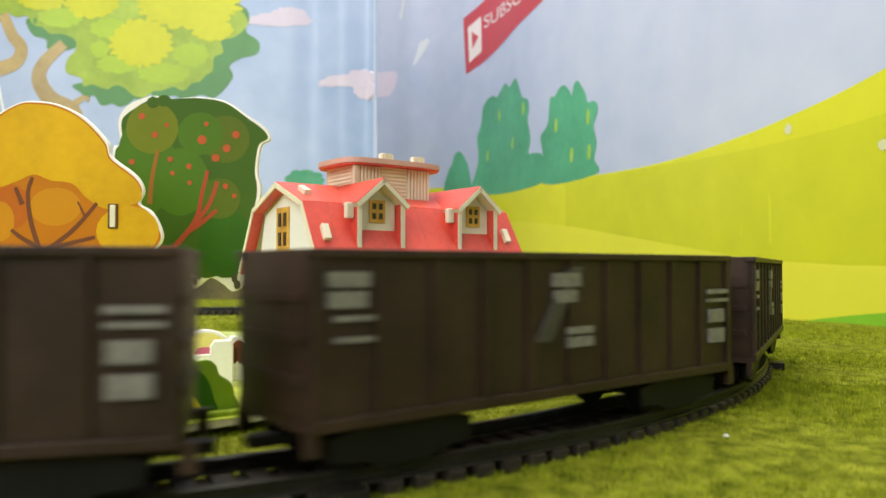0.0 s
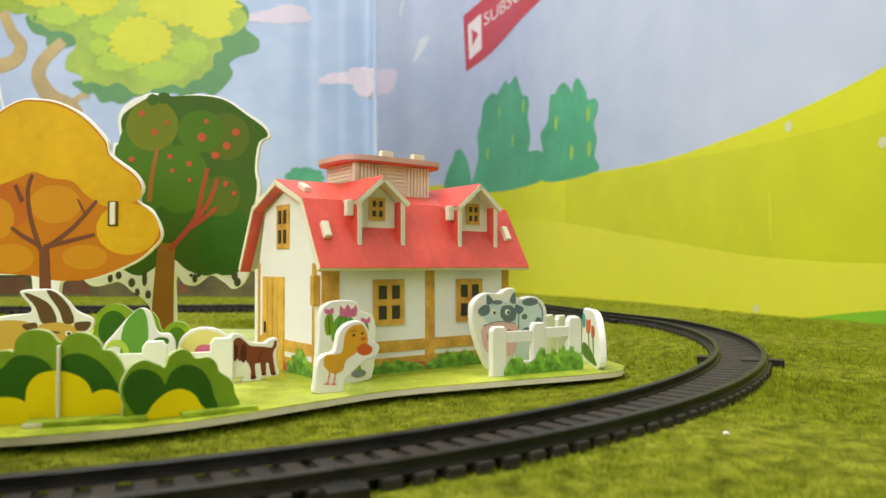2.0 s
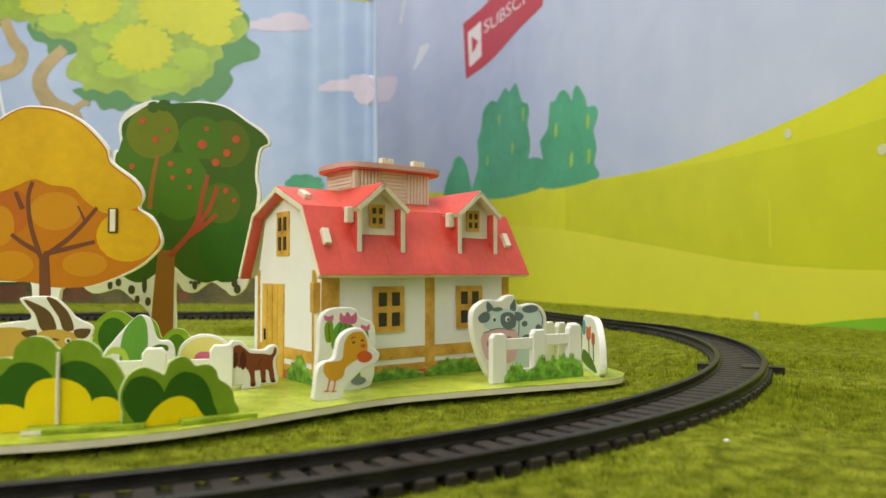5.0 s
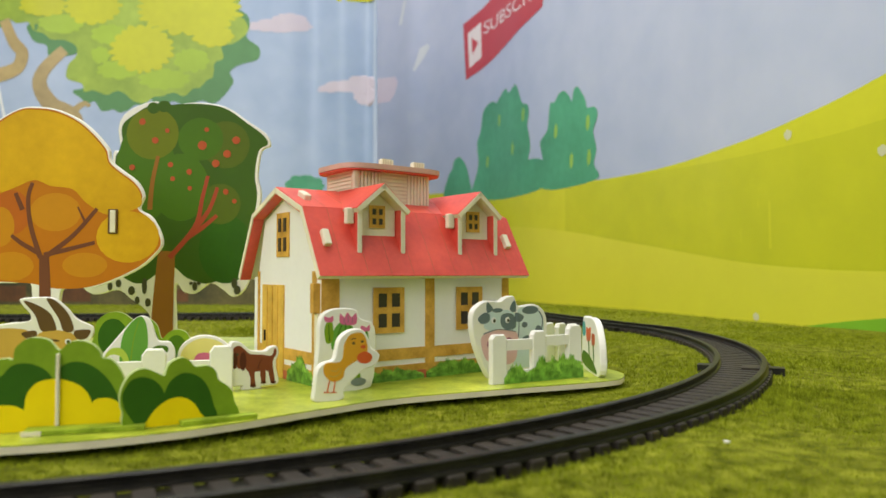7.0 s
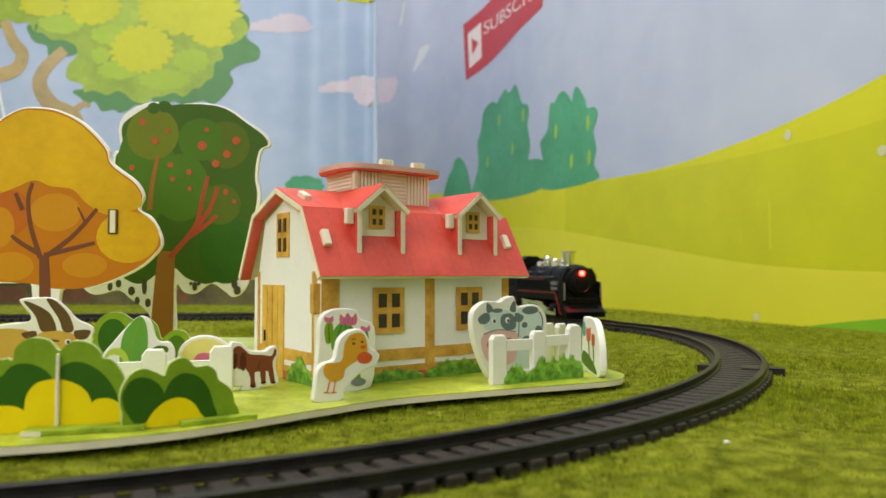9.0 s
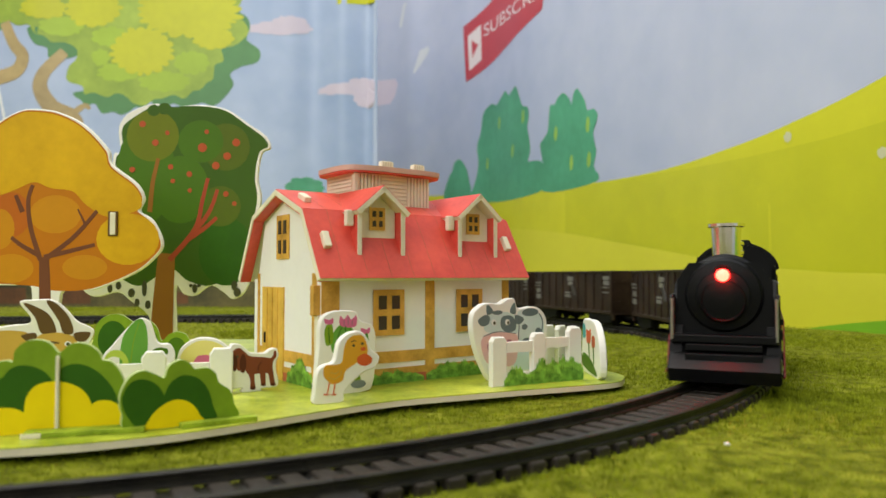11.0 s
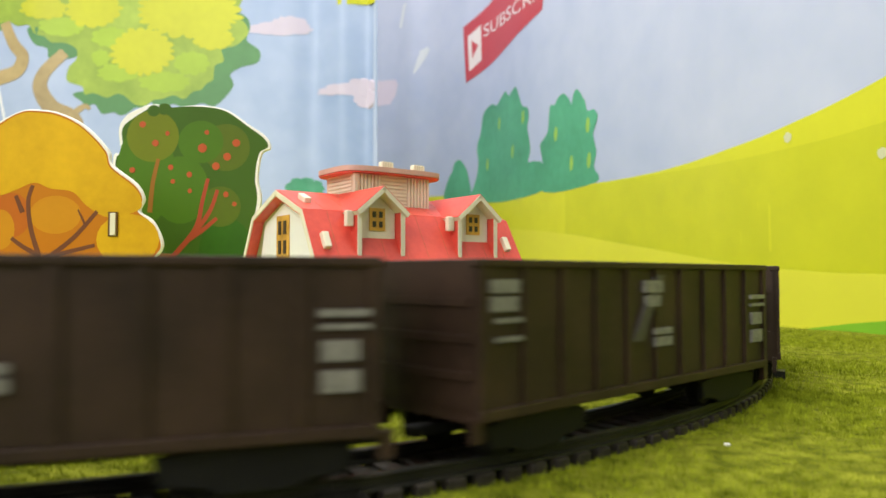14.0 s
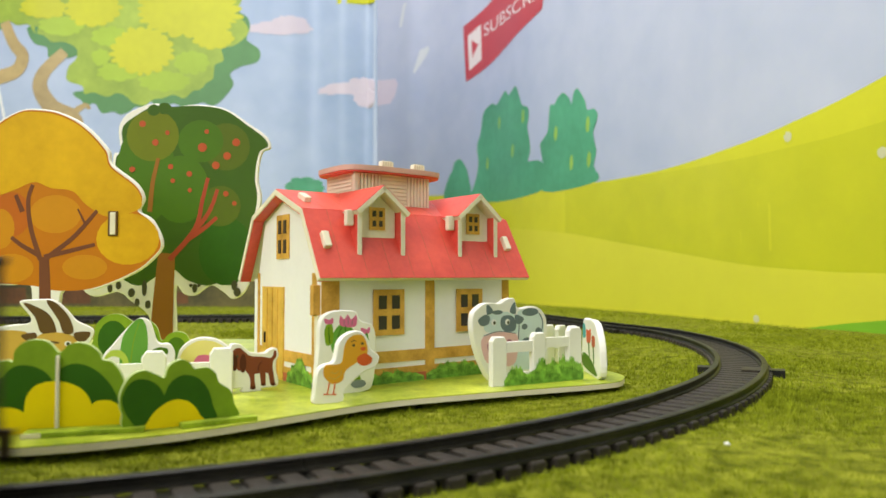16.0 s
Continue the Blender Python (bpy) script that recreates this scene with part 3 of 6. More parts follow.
def four_panes_on(parent, x0, x1, z0, z1, y):
    four_panes(parent, x0, x1, z0, z1, y, "front", 0.0012)


# ---------------------------------------------------------------- train
def wheel_set(parent, x, r=0.0052, gauge=0.0082):
    for sgn in (-1, 1):
        w = part("wheel", lathe(bmesh.new(), [(r * 1.12, -0.0007), (r * 1.12, 0), (r, 0.0002), (r * 0.97, 0.0020), (r * 0.7, 0.0020), (r * 0.65, 0.0014), (0.0015, 0.0014), (0.0012, 0.0024)],
                                 pose(x, sgn * gauge, RAIL_TOP + r, -90 * sgn, 0, 0), 20), WAGON_UNDER, parent, smooth=False)
    part("axle", lathe(bmesh.new(), [(0.0008, -gauge), (0.0008, gauge)], pose(x, 0, RAIL_TOP + r, 90, 0, 0), 8), STEEL, parent)


WL, WW, WZ0, WZ1 = 0.0622, 0.0150, 0.0173, 0.0470


def wagon():
    w = thing("open_wagon", Matrix(), "dark brown plastic open freight wagon with worn white markings", "model wagon", "wagons of the toy train")
    part("floor", boxed(-WL, WL, -WW + 0.0008, WW - 0.0008, WZ0 - 0.0012, WZ0 + 0.0018), WAGON_BROWN, w)
    for sgn in (-1, 1):
        a, b = sorted((sgn * (WW - 0.0014), sgn * (WW - 0.0002)))
        part("side", boxed(-WL, WL, a, b, WZ0, WZ1 - 0.0008), WAGON_BROWN, w, "ribbed brown wagon side")
        a, b = sorted((sgn * (WW - 0.0022), sgn * (WW + 0.0008)))
        part("top_rim", boxed(-WL - 0.0004, WL + 0.0004, a, b, WZ1 - 0.0016, WZ1, 0.0003), WAGON_BROWN, w)
        a, b = sorted((sgn * (WW - 0.0010), sgn * (WW + 0.0008)))
        part("sill", boxed(-WL, WL, a, b, WZ0 - 0.0008, WZ0 + 0.0014, 0.0003), WAGON_BROWN, w)
        for i in range(11):
            x = -WL + 0.0012 + (2 * WL - 0.0024) * i / 10
            a, b = sorted((sgn * (WW - 0.0004), sgn * (WW + 0.0006)))
            part("rib", boxed(x - 0.0009, x + 0.0009, a, b, WZ0 + 0.0012, WZ1 - 0.0016), WAGON_BROWN, w)
    for sgn in (-1, 1):
        a, b = sorted((sgn * (WL - 0.0014), sgn * WL))
        part("end", boxed(a, b, -WW, WW, WZ0, WZ1, 0.0003), WAGON_BROWN, w)
        a, b = sorted((sgn * WL, sgn * (WL + 0.0006)))
        for z in (0.024, 0.031, 0.038):
            part("end_rib", boxed(a, b, -WW + 0.002, WW - 0.002, z, z + 0.0016), WAGON_BROWN, w)
        for y in (-WW + 0.0005, WW - 0.0019):
            part("corner_step", boxed(min(a, b) - 0.0020, max(a, b), y, y + 0.0014, WZ0 - 0.0048, WZ0), WAGON_BROWN, w)
        a, b = sorted((sgn * (WL - 0.010), sgn * (WL + 0.0046)))
        part("coupler", boxed(a, b, -0.0018, 0.0018, WZ0 - 0.0050, WZ0 - 0.0028, 0.0004), WAGON_UNDER, w)
    for cx in (-0.042, 0.042):
        bg = part("bogie", boxed(cx - 0.0135, cx + 0.0135, -0.0055, 0.0055, 0.0125, 0.0165), WAGON_UNDER, w, "black plastic bogie")
        for sgn in (-1, 1):
            a, b = sorted((sgn * 0.0112, sgn * 0.0132))
            bm = slab(bmesh.new(), [(cx - 0.0160, 0.0150), (cx - 0.0150, 0.0105), (cx - 0.0085, 0.0098), (cx - 0.0055, 0.0085), (cx + 0.0055, 0.0085), (cx + 0.0085, 0.0098), (cx + 0.0150, 0.0105),
                                    (cx + 0.0160, 0.0150), (cx + 0.0070, 0.0166), (cx - 0.0070, 0.0166)], a, b, 0.0003)
            sf = part("side_frame", bm, WAGON_UNDER, bg)
        part("cross_bar", boxed(cx - 0.003, cx + 0.003, -0.0125, 0.0125, 0.0120, 0.0150), WAGON_UNDER, bg)
        for dx in (-0.0090, 0.0090):
            wheel_set(bg, cx + dx)
    part("centre_beam", boxed(-0.026, 0.026, -0.004, 0.004, WZ0 - 0.0035, WZ0 - 0.0010), WAGON_UNDER, w)
    # worn markings on both sides: rows (from the front, width, height, drop)
    marks = [(0.024, 0.0080, 0.0026, 0.0418), (0.024, 0.0074, 0.0028, 0.0384), (0.035, 0.0076, 0.0009, 0.0352), (0.035, 0.0076, 0.0009, 0.0316), (0.454, 0.0080, 0.0029, 0.0412), (0.458, 0.0064, 0.0026, 0.0377),
             (0.490, 0.0078, 0.0015, 0.0303), (0.490, 0.0078, 0.0022, 0.0278), (0.915, 0.0088, 0.0012, 0.0376), (0.915, 0.0088, 0.0009, 0.0353), (0.918, 0.0064, 0.0034, 0.0313), (0.918, 0.0066, 0.0036, 0.0262)]
    for sgn in (-1, 1):
        a, b = sorted((sgn * (WW - 0.0003), sgn * (WW + 0.0008)))
        for f, wd, ht, z in marks:
            x = WL - f * 2 * WL
            part("marking", boxed(x - wd, x, a, b, z - ht / 2, z + ht / 2), PRINT_GREY, w, "worn grey-white marking")
        slash = [(-0.0035, 0.0440), (0.0005, 0.0440), (0.0112, 0.0284), (0.0068, 0.0284)]
        part("faint_slash", slab(bmesh.new(), slash, *sorted((sgn * (WW - 0.0003), sgn * (WW + 0.0007)))), PRINT_FAINT, w, "faint grey slanting mark")
    return w


def locomotive():
    lo = thing("steam_locomotive", Matrix(), "black plastic toy steam locomotive with chrome domes and red trim", "model locomotive")
    along = lambda x, z: pose(x, 0, z, 0, 90, 0)
    # boiler lies along x
    part("boiler", lathe(bmesh.new(), [(0.0135, -0.045), (0.0135, 0.030), (0.0140, 0.0302), (0.0140, 0.0330), (0.0135, 0.0332), (0.0135, 0.0400), (0.0120, 0.0425)], along(0, 0.0372), 32), LOCO_BLACK, lo, smooth=True)
    for x in (-0.030, -0.012, 0.012):
        part("boiler_band", lathe(bmesh.new(), [(0.0138, x - 0.0006), (0.0140, x), (0.0138, x + 0.0006)], along(0, 0.0372), 32), LOCO_BLACK, lo)
    part("smokebox_door", lathe(bmesh.new(), [(0.0122, 0.0424), (0.0115, 0.0440), (0.0085, 0.0448), (0.0082, 0.0455), (0.0040, 0.0462), (0.0015, 0.0464)], along(0, 0.0372), 28), LOCO_BLACK, lo)
    part("door_ring", lathe(bmesh.new(), [(0.0062, 0.0455), (0.0068, 0.0462), (0.0074, 0.0455)], along(0, 0.0355), 24), LOCO_BLACK, lo)
    # casing beside the boiler, front apron and running boards
    for sgn in (-1, 1):
        a, b = sorted((sgn * 0.0120, sgn * 0.0165))
        prof = [(-0.046, 0.0225), (-0.046, 0.0418), (0.034, 0.0418), (0.0390, 0.0360), (0.0405, 0.0225)]
        part("side_casing", slab(bmesh.new(), prof, a, b, 0.0004), LOCO_BLACK, lo)
        a, b = sorted((sgn * 0.0100, sgn * 0.0180))
        part("running_board", boxed(-0.048, 0.036, a, b, 0.0272, 0.0292, 0.0003), LOCO_BLACK, lo)
        a, b = sorted((sgn * 0.0178, sgn * 0.0183))
        part("red_line", boxed(-0.046, 0.0345, a, b, 0.0279, 0.0286), LINE_RED, lo, "red lining")
        bm = slab(bmesh.new(), [(0.0345, 0.0287), (0.0345, 0.0279), (0.0428, 0.0120), (0.0475, 0.0113), (0.0475, 0.0120), (0.0437, 0.0126)], a, b)
        part("red_line", bm, LINE_RED, lo)
        a, b = sorted((sgn * 0.0163, sgn * 0.0168))
        part("red_line", boxed(-0.040, 0.010, a, b, 0.0388, 0.0394), LINE_RED, lo)
        part("handrail", boxed(-0.040, 0.030, a, b + 0.0002, 0.0409, 0.0413), STEEL, lo)
        # number plate: a rounded dark plate with a worn band and bars
        pl = part("number_plate", slab(bmesh.new(), [(0.0228, 0.0350), (0.0236, 0.0340), (0.0364, 0.0340), (0.0372, 0.0350), (0.0372, 0.0366), (0.0364, 0.0376), (0.0236, 0.0376), (0.0228, 0.0366)], a, b), PRINT_FAINT, lo,
                  "worn grey number plate")
        a2, b2 = sorted((sgn * 0.0167, sgn * 0.0170))
        for x in (0.0244, 0.0266, 0.0288, 0.0310, 0.0332):
            part("plate_bar", boxed(x, x + 0.0016, a2, b2, 0.0346, 0.0370), PRINT_GREY, pl)
        part("plate_bar", boxed(0.0240, 0.0350, a, b, 0.0306, 0.0325), PRINT_GREY, lo, "worn white bar")
        # cooling slots along the casing, and two bright grab rails on the boiler shoulder
        for i in range(26):
            x = -0.043 + i * 0.0024
            part("casing_fin", boxed(x, x + 0.0010, a, b, 0.0300, 0.0380), LOCO_BLACK, lo)
        for x in (-0.0320, -0.0080):
            rail_y = sgn * 0.0118
            part("grab_rail", lathe(bmesh.new(), [(0.0005, -0.0050), (0.0005, 0.0050)], pose(x, rail_y, 0.0452, 0, 90, 0), 8), STEEL, lo, "bright steel grab rail")
        a, b = sorted((sgn * 0.0130, sgn * 0.0172))
        part("apron", slab(bmesh.new(), [(0.0330, 0.0270), (0.0430, 0.0270), (0.0510, 0.0100), (0.0410, 0.0100)], a, b, 0.0004), LOCO_BLACK, lo)
        # cylinder, rods and wheels
        part("cylinder", lathe(bmesh.new(), [(0.0036, 0.0225), (0.0040, 0.0230), (0.0040, 0.0310), (0.0036, 0.0315)], pose(0, sgn * 0.0145, 0.0155, 0, 90, 0), 16), LOCO_BLACK, lo, smooth=True)
        a, b = sorted((sgn * 0.0150, sgn * 0.0168))
        rod = [(0.0120, 0.0098), (0.0125, 0.0158), (0.0045, 0.0172), (0.0025, 0.0197), (-0.0080, 0.0206), (-0.0102, 0.0196), (-0.0240, 0.0204), (-0.0400, 0.0213), (-0.0432, 0.0200), (-0.0440, 0.0184), (-0.0432, 0.0168),
               (-0.0400, 0.0156), (-0.0240, 0.0140), (-0.0060, 0.0120), (0.0040, 0.0101)]
        vg = part("valve_gear", slab(bmesh.new(), rod, a, b, 0.0003), ROD_PLASTIC, lo, "pale green plastic valve gear")
        a, b = sorted((sgn * 0.0166, sgn * 0.0172))
        for x0, x1, z in ((-0.0120, -0.0040, 0.0166), (-0.0240, -0.0150, 0.0176)):
            part("rod_slot", slab(bmesh.new(), [(x0, z + 0.0004), (x1, z - 0.0010), (x1, z - 0.0002), (x0, z + 0.0012)], a, b), WAGON_UNDER, vg)
        a, b = sorted((sgn * 0.0166, sgn * 0.0176))
        part("connecting_rod", slab(bmesh.new(), [(0.0300, 0.0104), (0.0300, 0.0120), (-0.0350, 0.0192), (-0.0350, 0.0176)], a, b, 0.0002), ROD_PLASTIC, lo)
        for z0, z1 in ((0.0100, 0.0112), (0.0146, 0.0156)):
            part("slide_bar", boxed(0.0135, 0.0318, a, b, z0, z1, 0.0003), ROD_PLASTIC, lo, "pale green slide bar")
        part("crosshead", boxed(0.0286, 0.0318, a, b, 0.0110, 0.0148, 0.0004), ROD_PLASTIC, lo)
        part("crank_pin", lathe(bmesh.new(), [(0.0022, 0), (0.0022, 0.0026), (0.0014, 0.0030)], pose(-0.0402, sgn * 0.0160, 0.0184, -90 * sgn, 0, 0), 14), WAGON_UNDER, lo)
        # red trailing truck
        a, b = sorted((sgn * 0.0150, sgn * 0.0168))
        tt = part("trailing_truck", boxed(-0.0870, -0.0560, a, b, 0.0176, 0.0217, 0.0003), LOCO_RED, lo, "red trailing truck frame")
        part("truck_bar", slab(bmesh.new(), [(-0.0820, 0.0134), (-0.0560, 0.0110), (-0.0560, 0.0144), (-0.0820, 0.0166)], a, b, 0.0002), LOCO_RED, tt)
        part("truck_bar", slab(bmesh.new(), [(-0.0620, 0.0135), (-0.0590, 0.0135), (-0.0680, 0.0185), (-0.0710, 0.0185)], a, b, 0.0002), LOCO_RED, tt)
        part("axle_box", lathe(bmesh.new(), [(0.0026, 0), (0.0026, 0.0016), (0.0016, 0.0022)], pose(-0.0700, sgn * 0.0160, 0.0125, -90 * sgn, 0, 0), 14), LOCO_RED, tt)
        part("truck_spring", boxed(-0.0840, -0.0580, a + 0.0002, b - 0.0002, 0.0160, 0.0178), WAGON_UNDER, lo)
        part("red_buffer", lathe(bmesh.new(), [(0.0016, 0), (0.0018, 0.002), (0.0010, 0.0028)], pose(-0.0868, sgn * 0.0164, 0.0194, -90 * sgn, 0, 0), 12), LOCO_RED, lo)
    for x in (0.0150, -0.0060, -0.0270):
        wheel_set(lo, x, 0.0070)
    for x in (0.040, -0.068):
        wheel_set(lo, x, 0.0042)
    # front end
    for sgn in (-1, 1):
        a, b = sorted((sgn * 0.0158, sgn * 0.0171))
        part("side_plate", slab(bmesh.new(), [(0.0385, 0.0238), (0.0470, 0.0238), (0.0462, 0.0352), (0.0440, 0.0374), (0.0385, 0.0374)], a, b, 0.0003), LOCO_BLACK, lo, "upright black plate beside the smokebox")
        part("front_upright", lathe(bmesh.new(), [(0.0005, 0.0225), (0.0005, 0.0362)], pose(0.0474, sgn * 0.0160, 0), 8), STEEL, lo, "thin grey upright before the side plate")
    part("front_frame", slab_y(bmesh.new(), [(-0.0150, 0.0240), (-0.0150, 0.0420), (-0.0110, 0.0480), (0.0110, 0.0480), (0.0150, 0.0420), (0.0150, 0.0240)], 0.0395, 0.0418), LOCO_BLACK, lo)
    part("front_deck", boxed(0.034, 0.0478, -0.0165, 0.0165, 0.0215, 0.0242, 0.0004), LOCO_BLACK, lo)
    for i in range(3):
        part("deck_step", boxed(0.0450 + 0.0014 * i, 0.0485 + 0.0014 * i, -0.0118, 0.0118, 0.0190 - 0.003 * i, 0.0212 - 0.003 * i, 0.0003), LOCO_BLACK, lo)
    plow = [(0.0420, 0.0030 + RAIL_TOP), (0.0520, 0.0012 + RAIL_TOP), (0.0536, 0.0055 + RAIL_TOP), (0.0500, 0.0160), (0.0430, 0.0215)]
    part("pilot", slab(bmesh.new(), plow, -0.0172, 0.0172, 0.0006), LOCO_BLACK, lo)
    part("coupler", boxed(-0.102, -0.080, -0.0018, 0.0018, 0.0120, 0.0142, 0.0004), WAGON_UNDER, lo)
    # lamp set forward on an added stalk, hooded only above, so it reddens the door
    part("lamp_stalk", lathe(bmesh.new(), [(0.0016, 0.0390), (0.0016, 0.0448), (0.0021, 0.0450), (0.0021, 0.0458)], along(0, 0.0438), 16), LOCO_BLACK, lo)
    hood = [(0.0034 * math.sin(a), 0.0438 + 0.0034 * math.cos(a)) for a in (radians(-70 + 14 * i) for i in range(11))]
    hood += [(0.0028 * math.sin(a), 0.0438 + 0.0028 * math.cos(a)) for a in (radians(70 - 14 * i) for i in range(11))]
    part("lamp_hood", slab_y(bmesh.new(), hood, 0.0400, 0.0464), LOCO_BLACK, lo)
    part("headlamp", lathe(bmesh.new(), [(0.0020, 0.0456), (0.0021, 0.0466), (0.0015, 0.0475), (0.0004, 0.0479)], along(0, 0.0438), 18), LAMP_RED, lo, "glowing red headlamp")
    # chrome on top of the boiler
    z = 0.0500
    part("chimney", lathe(bmesh.new(), [(0.0050, z - 0.001), (0.0047, z + 0.001), (0.0052, z + 0.0108), (0.0063, z + 0.0112), (0.0063, z + 0.0122), (0.0046, z + 0.0123), (0.0040, z + 0.006)], pose(0.0222, 0, 0), 28), CHROME, lo, "chrome chimney", smooth=False)
    part("bell", lathe(bmesh.new(), [(0.0038, z), (0.0036, z + 0.0012), (0.0022, z + 0.0040), (0.0016, z + 0.0062), (0.0004, z + 0.0066)], pose(0.0108, 0, 0), 20), CHROME, lo, "small chrome bell")
    part("dome", lathe(bmesh.new(), [(0.0042, z - 0.001), (0.0040, z + 0.0055), (0.0034, z + 0.0064), (0.0010, z + 0.0067)], pose(-0.0032, 0, 0), 24), CHROME, lo, "chrome dome")
    part("dome", lathe(bmesh.new(), [(0.0042, z - 0.001), (0.0042, z + 0.002), (0.0046, z + 0.0024), (0.0046, z + 0.0036), (0.0041, z + 0.0040), (0.0041, z + 0.0058), (0.0046, z + 0.0062), (0.0046, z + 0.0074),
                                     (0.0034, z + 0.0080), (0.0030, z + 0.0096), (0.0008, z + 0.0100)], pose(-0.0188, 0, 0), 24), CHROME, lo, "tiered chrome dome")
    part("dome", lathe(bmesh.new(), [(0.0040, z - 0.001), (0.0038, z + 0.0040), (0.0030, z + 0.0046), (0.0008, z + 0.0048)], pose(-0.0345, 0, 0), 24), CHROME, lo, "low chrome dome")
    # cab
    for sgn in (-1, 1):
        a, b = sorted((sgn * 0.0145, sgn * 0.0165))
        cab = part("cab_side", boxed(-0.092, -0.046, a, b, 0.0210, 0.0475, 0.0004), LOCO_BLACK, lo)
        a, b = sorted((sgn * 0.0163, sgn * 0.0168))
        for x in (-0.0788, -0.0668):
            w = part("cab_window", boxed(x - 0.0050, x + 0.0050, a, b, 0.0325, 0.0440, 0.0002), LOCO_BLACK, cab)
            a2, b2 = sorted((sgn * 0.0160, sgn * 0.0170))
            for dx in (-0.0024, 0.0024):
                for z in (0.0346, 0.0383, 0.0420):
                    part("pane", boxed(x + dx - 0.0018, x + dx + 0.0018, a2, b2, z - 0.0014, z + 0.0014), GLASS_DARK, w)
        a, b = sorted((sgn * 0.0163, sgn * 0.0172))
        part("cab_step_box", boxed(-0.0560, -0.0475, a, b, 0.0270, 0.0400, 0.0004), LOCO_BLACK, cab)
        part("handrail", boxed(-0.0585, -0.0578, a, b, 0.0260, 0.0440), LOCO_BLACK, cab)
    part("cab_floor", boxed(-0.092, -0.046, -0.0155, 0.0155, 0.0195, 0.0225), LOCO_BLACK, lo)
    part("chassis", boxed(-0.084, 0.044, -0.0062, 0.0062, 0.0098, 0.0240), WAGON_UNDER, lo)
    part("cab_front", boxed(-0.048, -0.046, -0.0160, 0.0160, 0.0210, 0.0520), LOCO_BLACK, lo)
    part("cab_rear", boxed(-0.092, -0.090, -0.0160, 0.0160, 0.0210, 0.0475), LOCO_BLACK, lo)
    arc = [(0.0180 * math.sin(a), 0.0455 + 0.0135 * math.cos(a)) for a in (radians(-84 + 168 * i / 20) for i in range(21))]
    inner = [(0.0168 * math.sin(a), 0.0447 + 0.0130 * math.cos(a)) for a in (radians(84 - 168 * i / 20) for i in range(21))]
    part("cab_roof", slab_y(bmesh.new(), arc + inner, -0.0950, -0.0515), LOCO_BLACK, lo, "arched black cab roof")
    part("roof_front", slab_y(bmesh.new(), arc[2:-2], -0.0550, -0.0525), LOCO_BLACK, lo)
    for x0, x1 in ((-0.0640, -0.0530), (-0.0910, -0.0800)):
        part("roof_hatch", boxed(x0, x1, -0.0060, 0.0060, 0.0578, 0.0598, 0.0005), LOCO_BLACK, lo, "raised roof hatch")
    return lo


def slab_y(bm, outline, x0, x1):
    """A plate across the train: outline rows (y, z), between x0 and x1."""
    slab(bm, outline, x0, x1)
    for v in bm.verts:
        v.co = Vector((v.co.y, v.co.x, v.co.z))
    return bm


# loco centre along the line at each time; it runs towards smaller values
S_LOCO = [(0.0, 3.0715), (0.4, 3.0116), (0.8, 2.9485), (1.2, 2.8815), (1.5, 2.8335), (2.0, 2.7515), (7.5, 1.095), (8.0, 1.005), (8.4, 0.9385), (8.8, 0.8695), (9.0, 0.8383), (9.2, 0.8053),
          (11.4, 0.4125), (11.6, 0.3739), (11.8, 0.3351), (12.0, 0.2965), (12.3, 0.2395), (12.5, 0.2005), (12.8, 0.1397), (13.0, 0.0984), (13.4, 0.0256), (14.2, -0.1055), (14.6, -0.1745),
          (15.0, -0.2376), (15.2, -0.2743), (15.4, -0.3101), (15.8, -0.3786), (16.0, -0.4125)]
WAGON_BACK = [0.1618, 0.3021, 0.4399, 0.5777]


def s_at(t):
    return float(np.interp(t, [r[0] for r in S_LOCO], [r[1] for r in S_LOCO]))


def rolling(s, front, back):
    a, b = on_line(s - front), on_line(s + back)
    c, d = a + (b - a) * front / (front + back), a - b
    return pose(c[0], c[1], 0, 0, 0, math.degrees(math.atan2(d[1], d[0])))


track()
siding()
board()
house()
LOCO = locomotive()
WAGON = wagon()
WAGONS = [WAGON] + [copy_thing(WAGON, Matrix()) for _ in range(3)]
room()

# printed colours on the foam cut-outs and the cloths
def ink(name, color, var=0.05, scale=40.0, rough=0.5, alt=None):
    return mat(name + "_ink", color, rough, var=var, scale=scale, bump=0.03, bscale=300, alt=alt, spec=0.16)


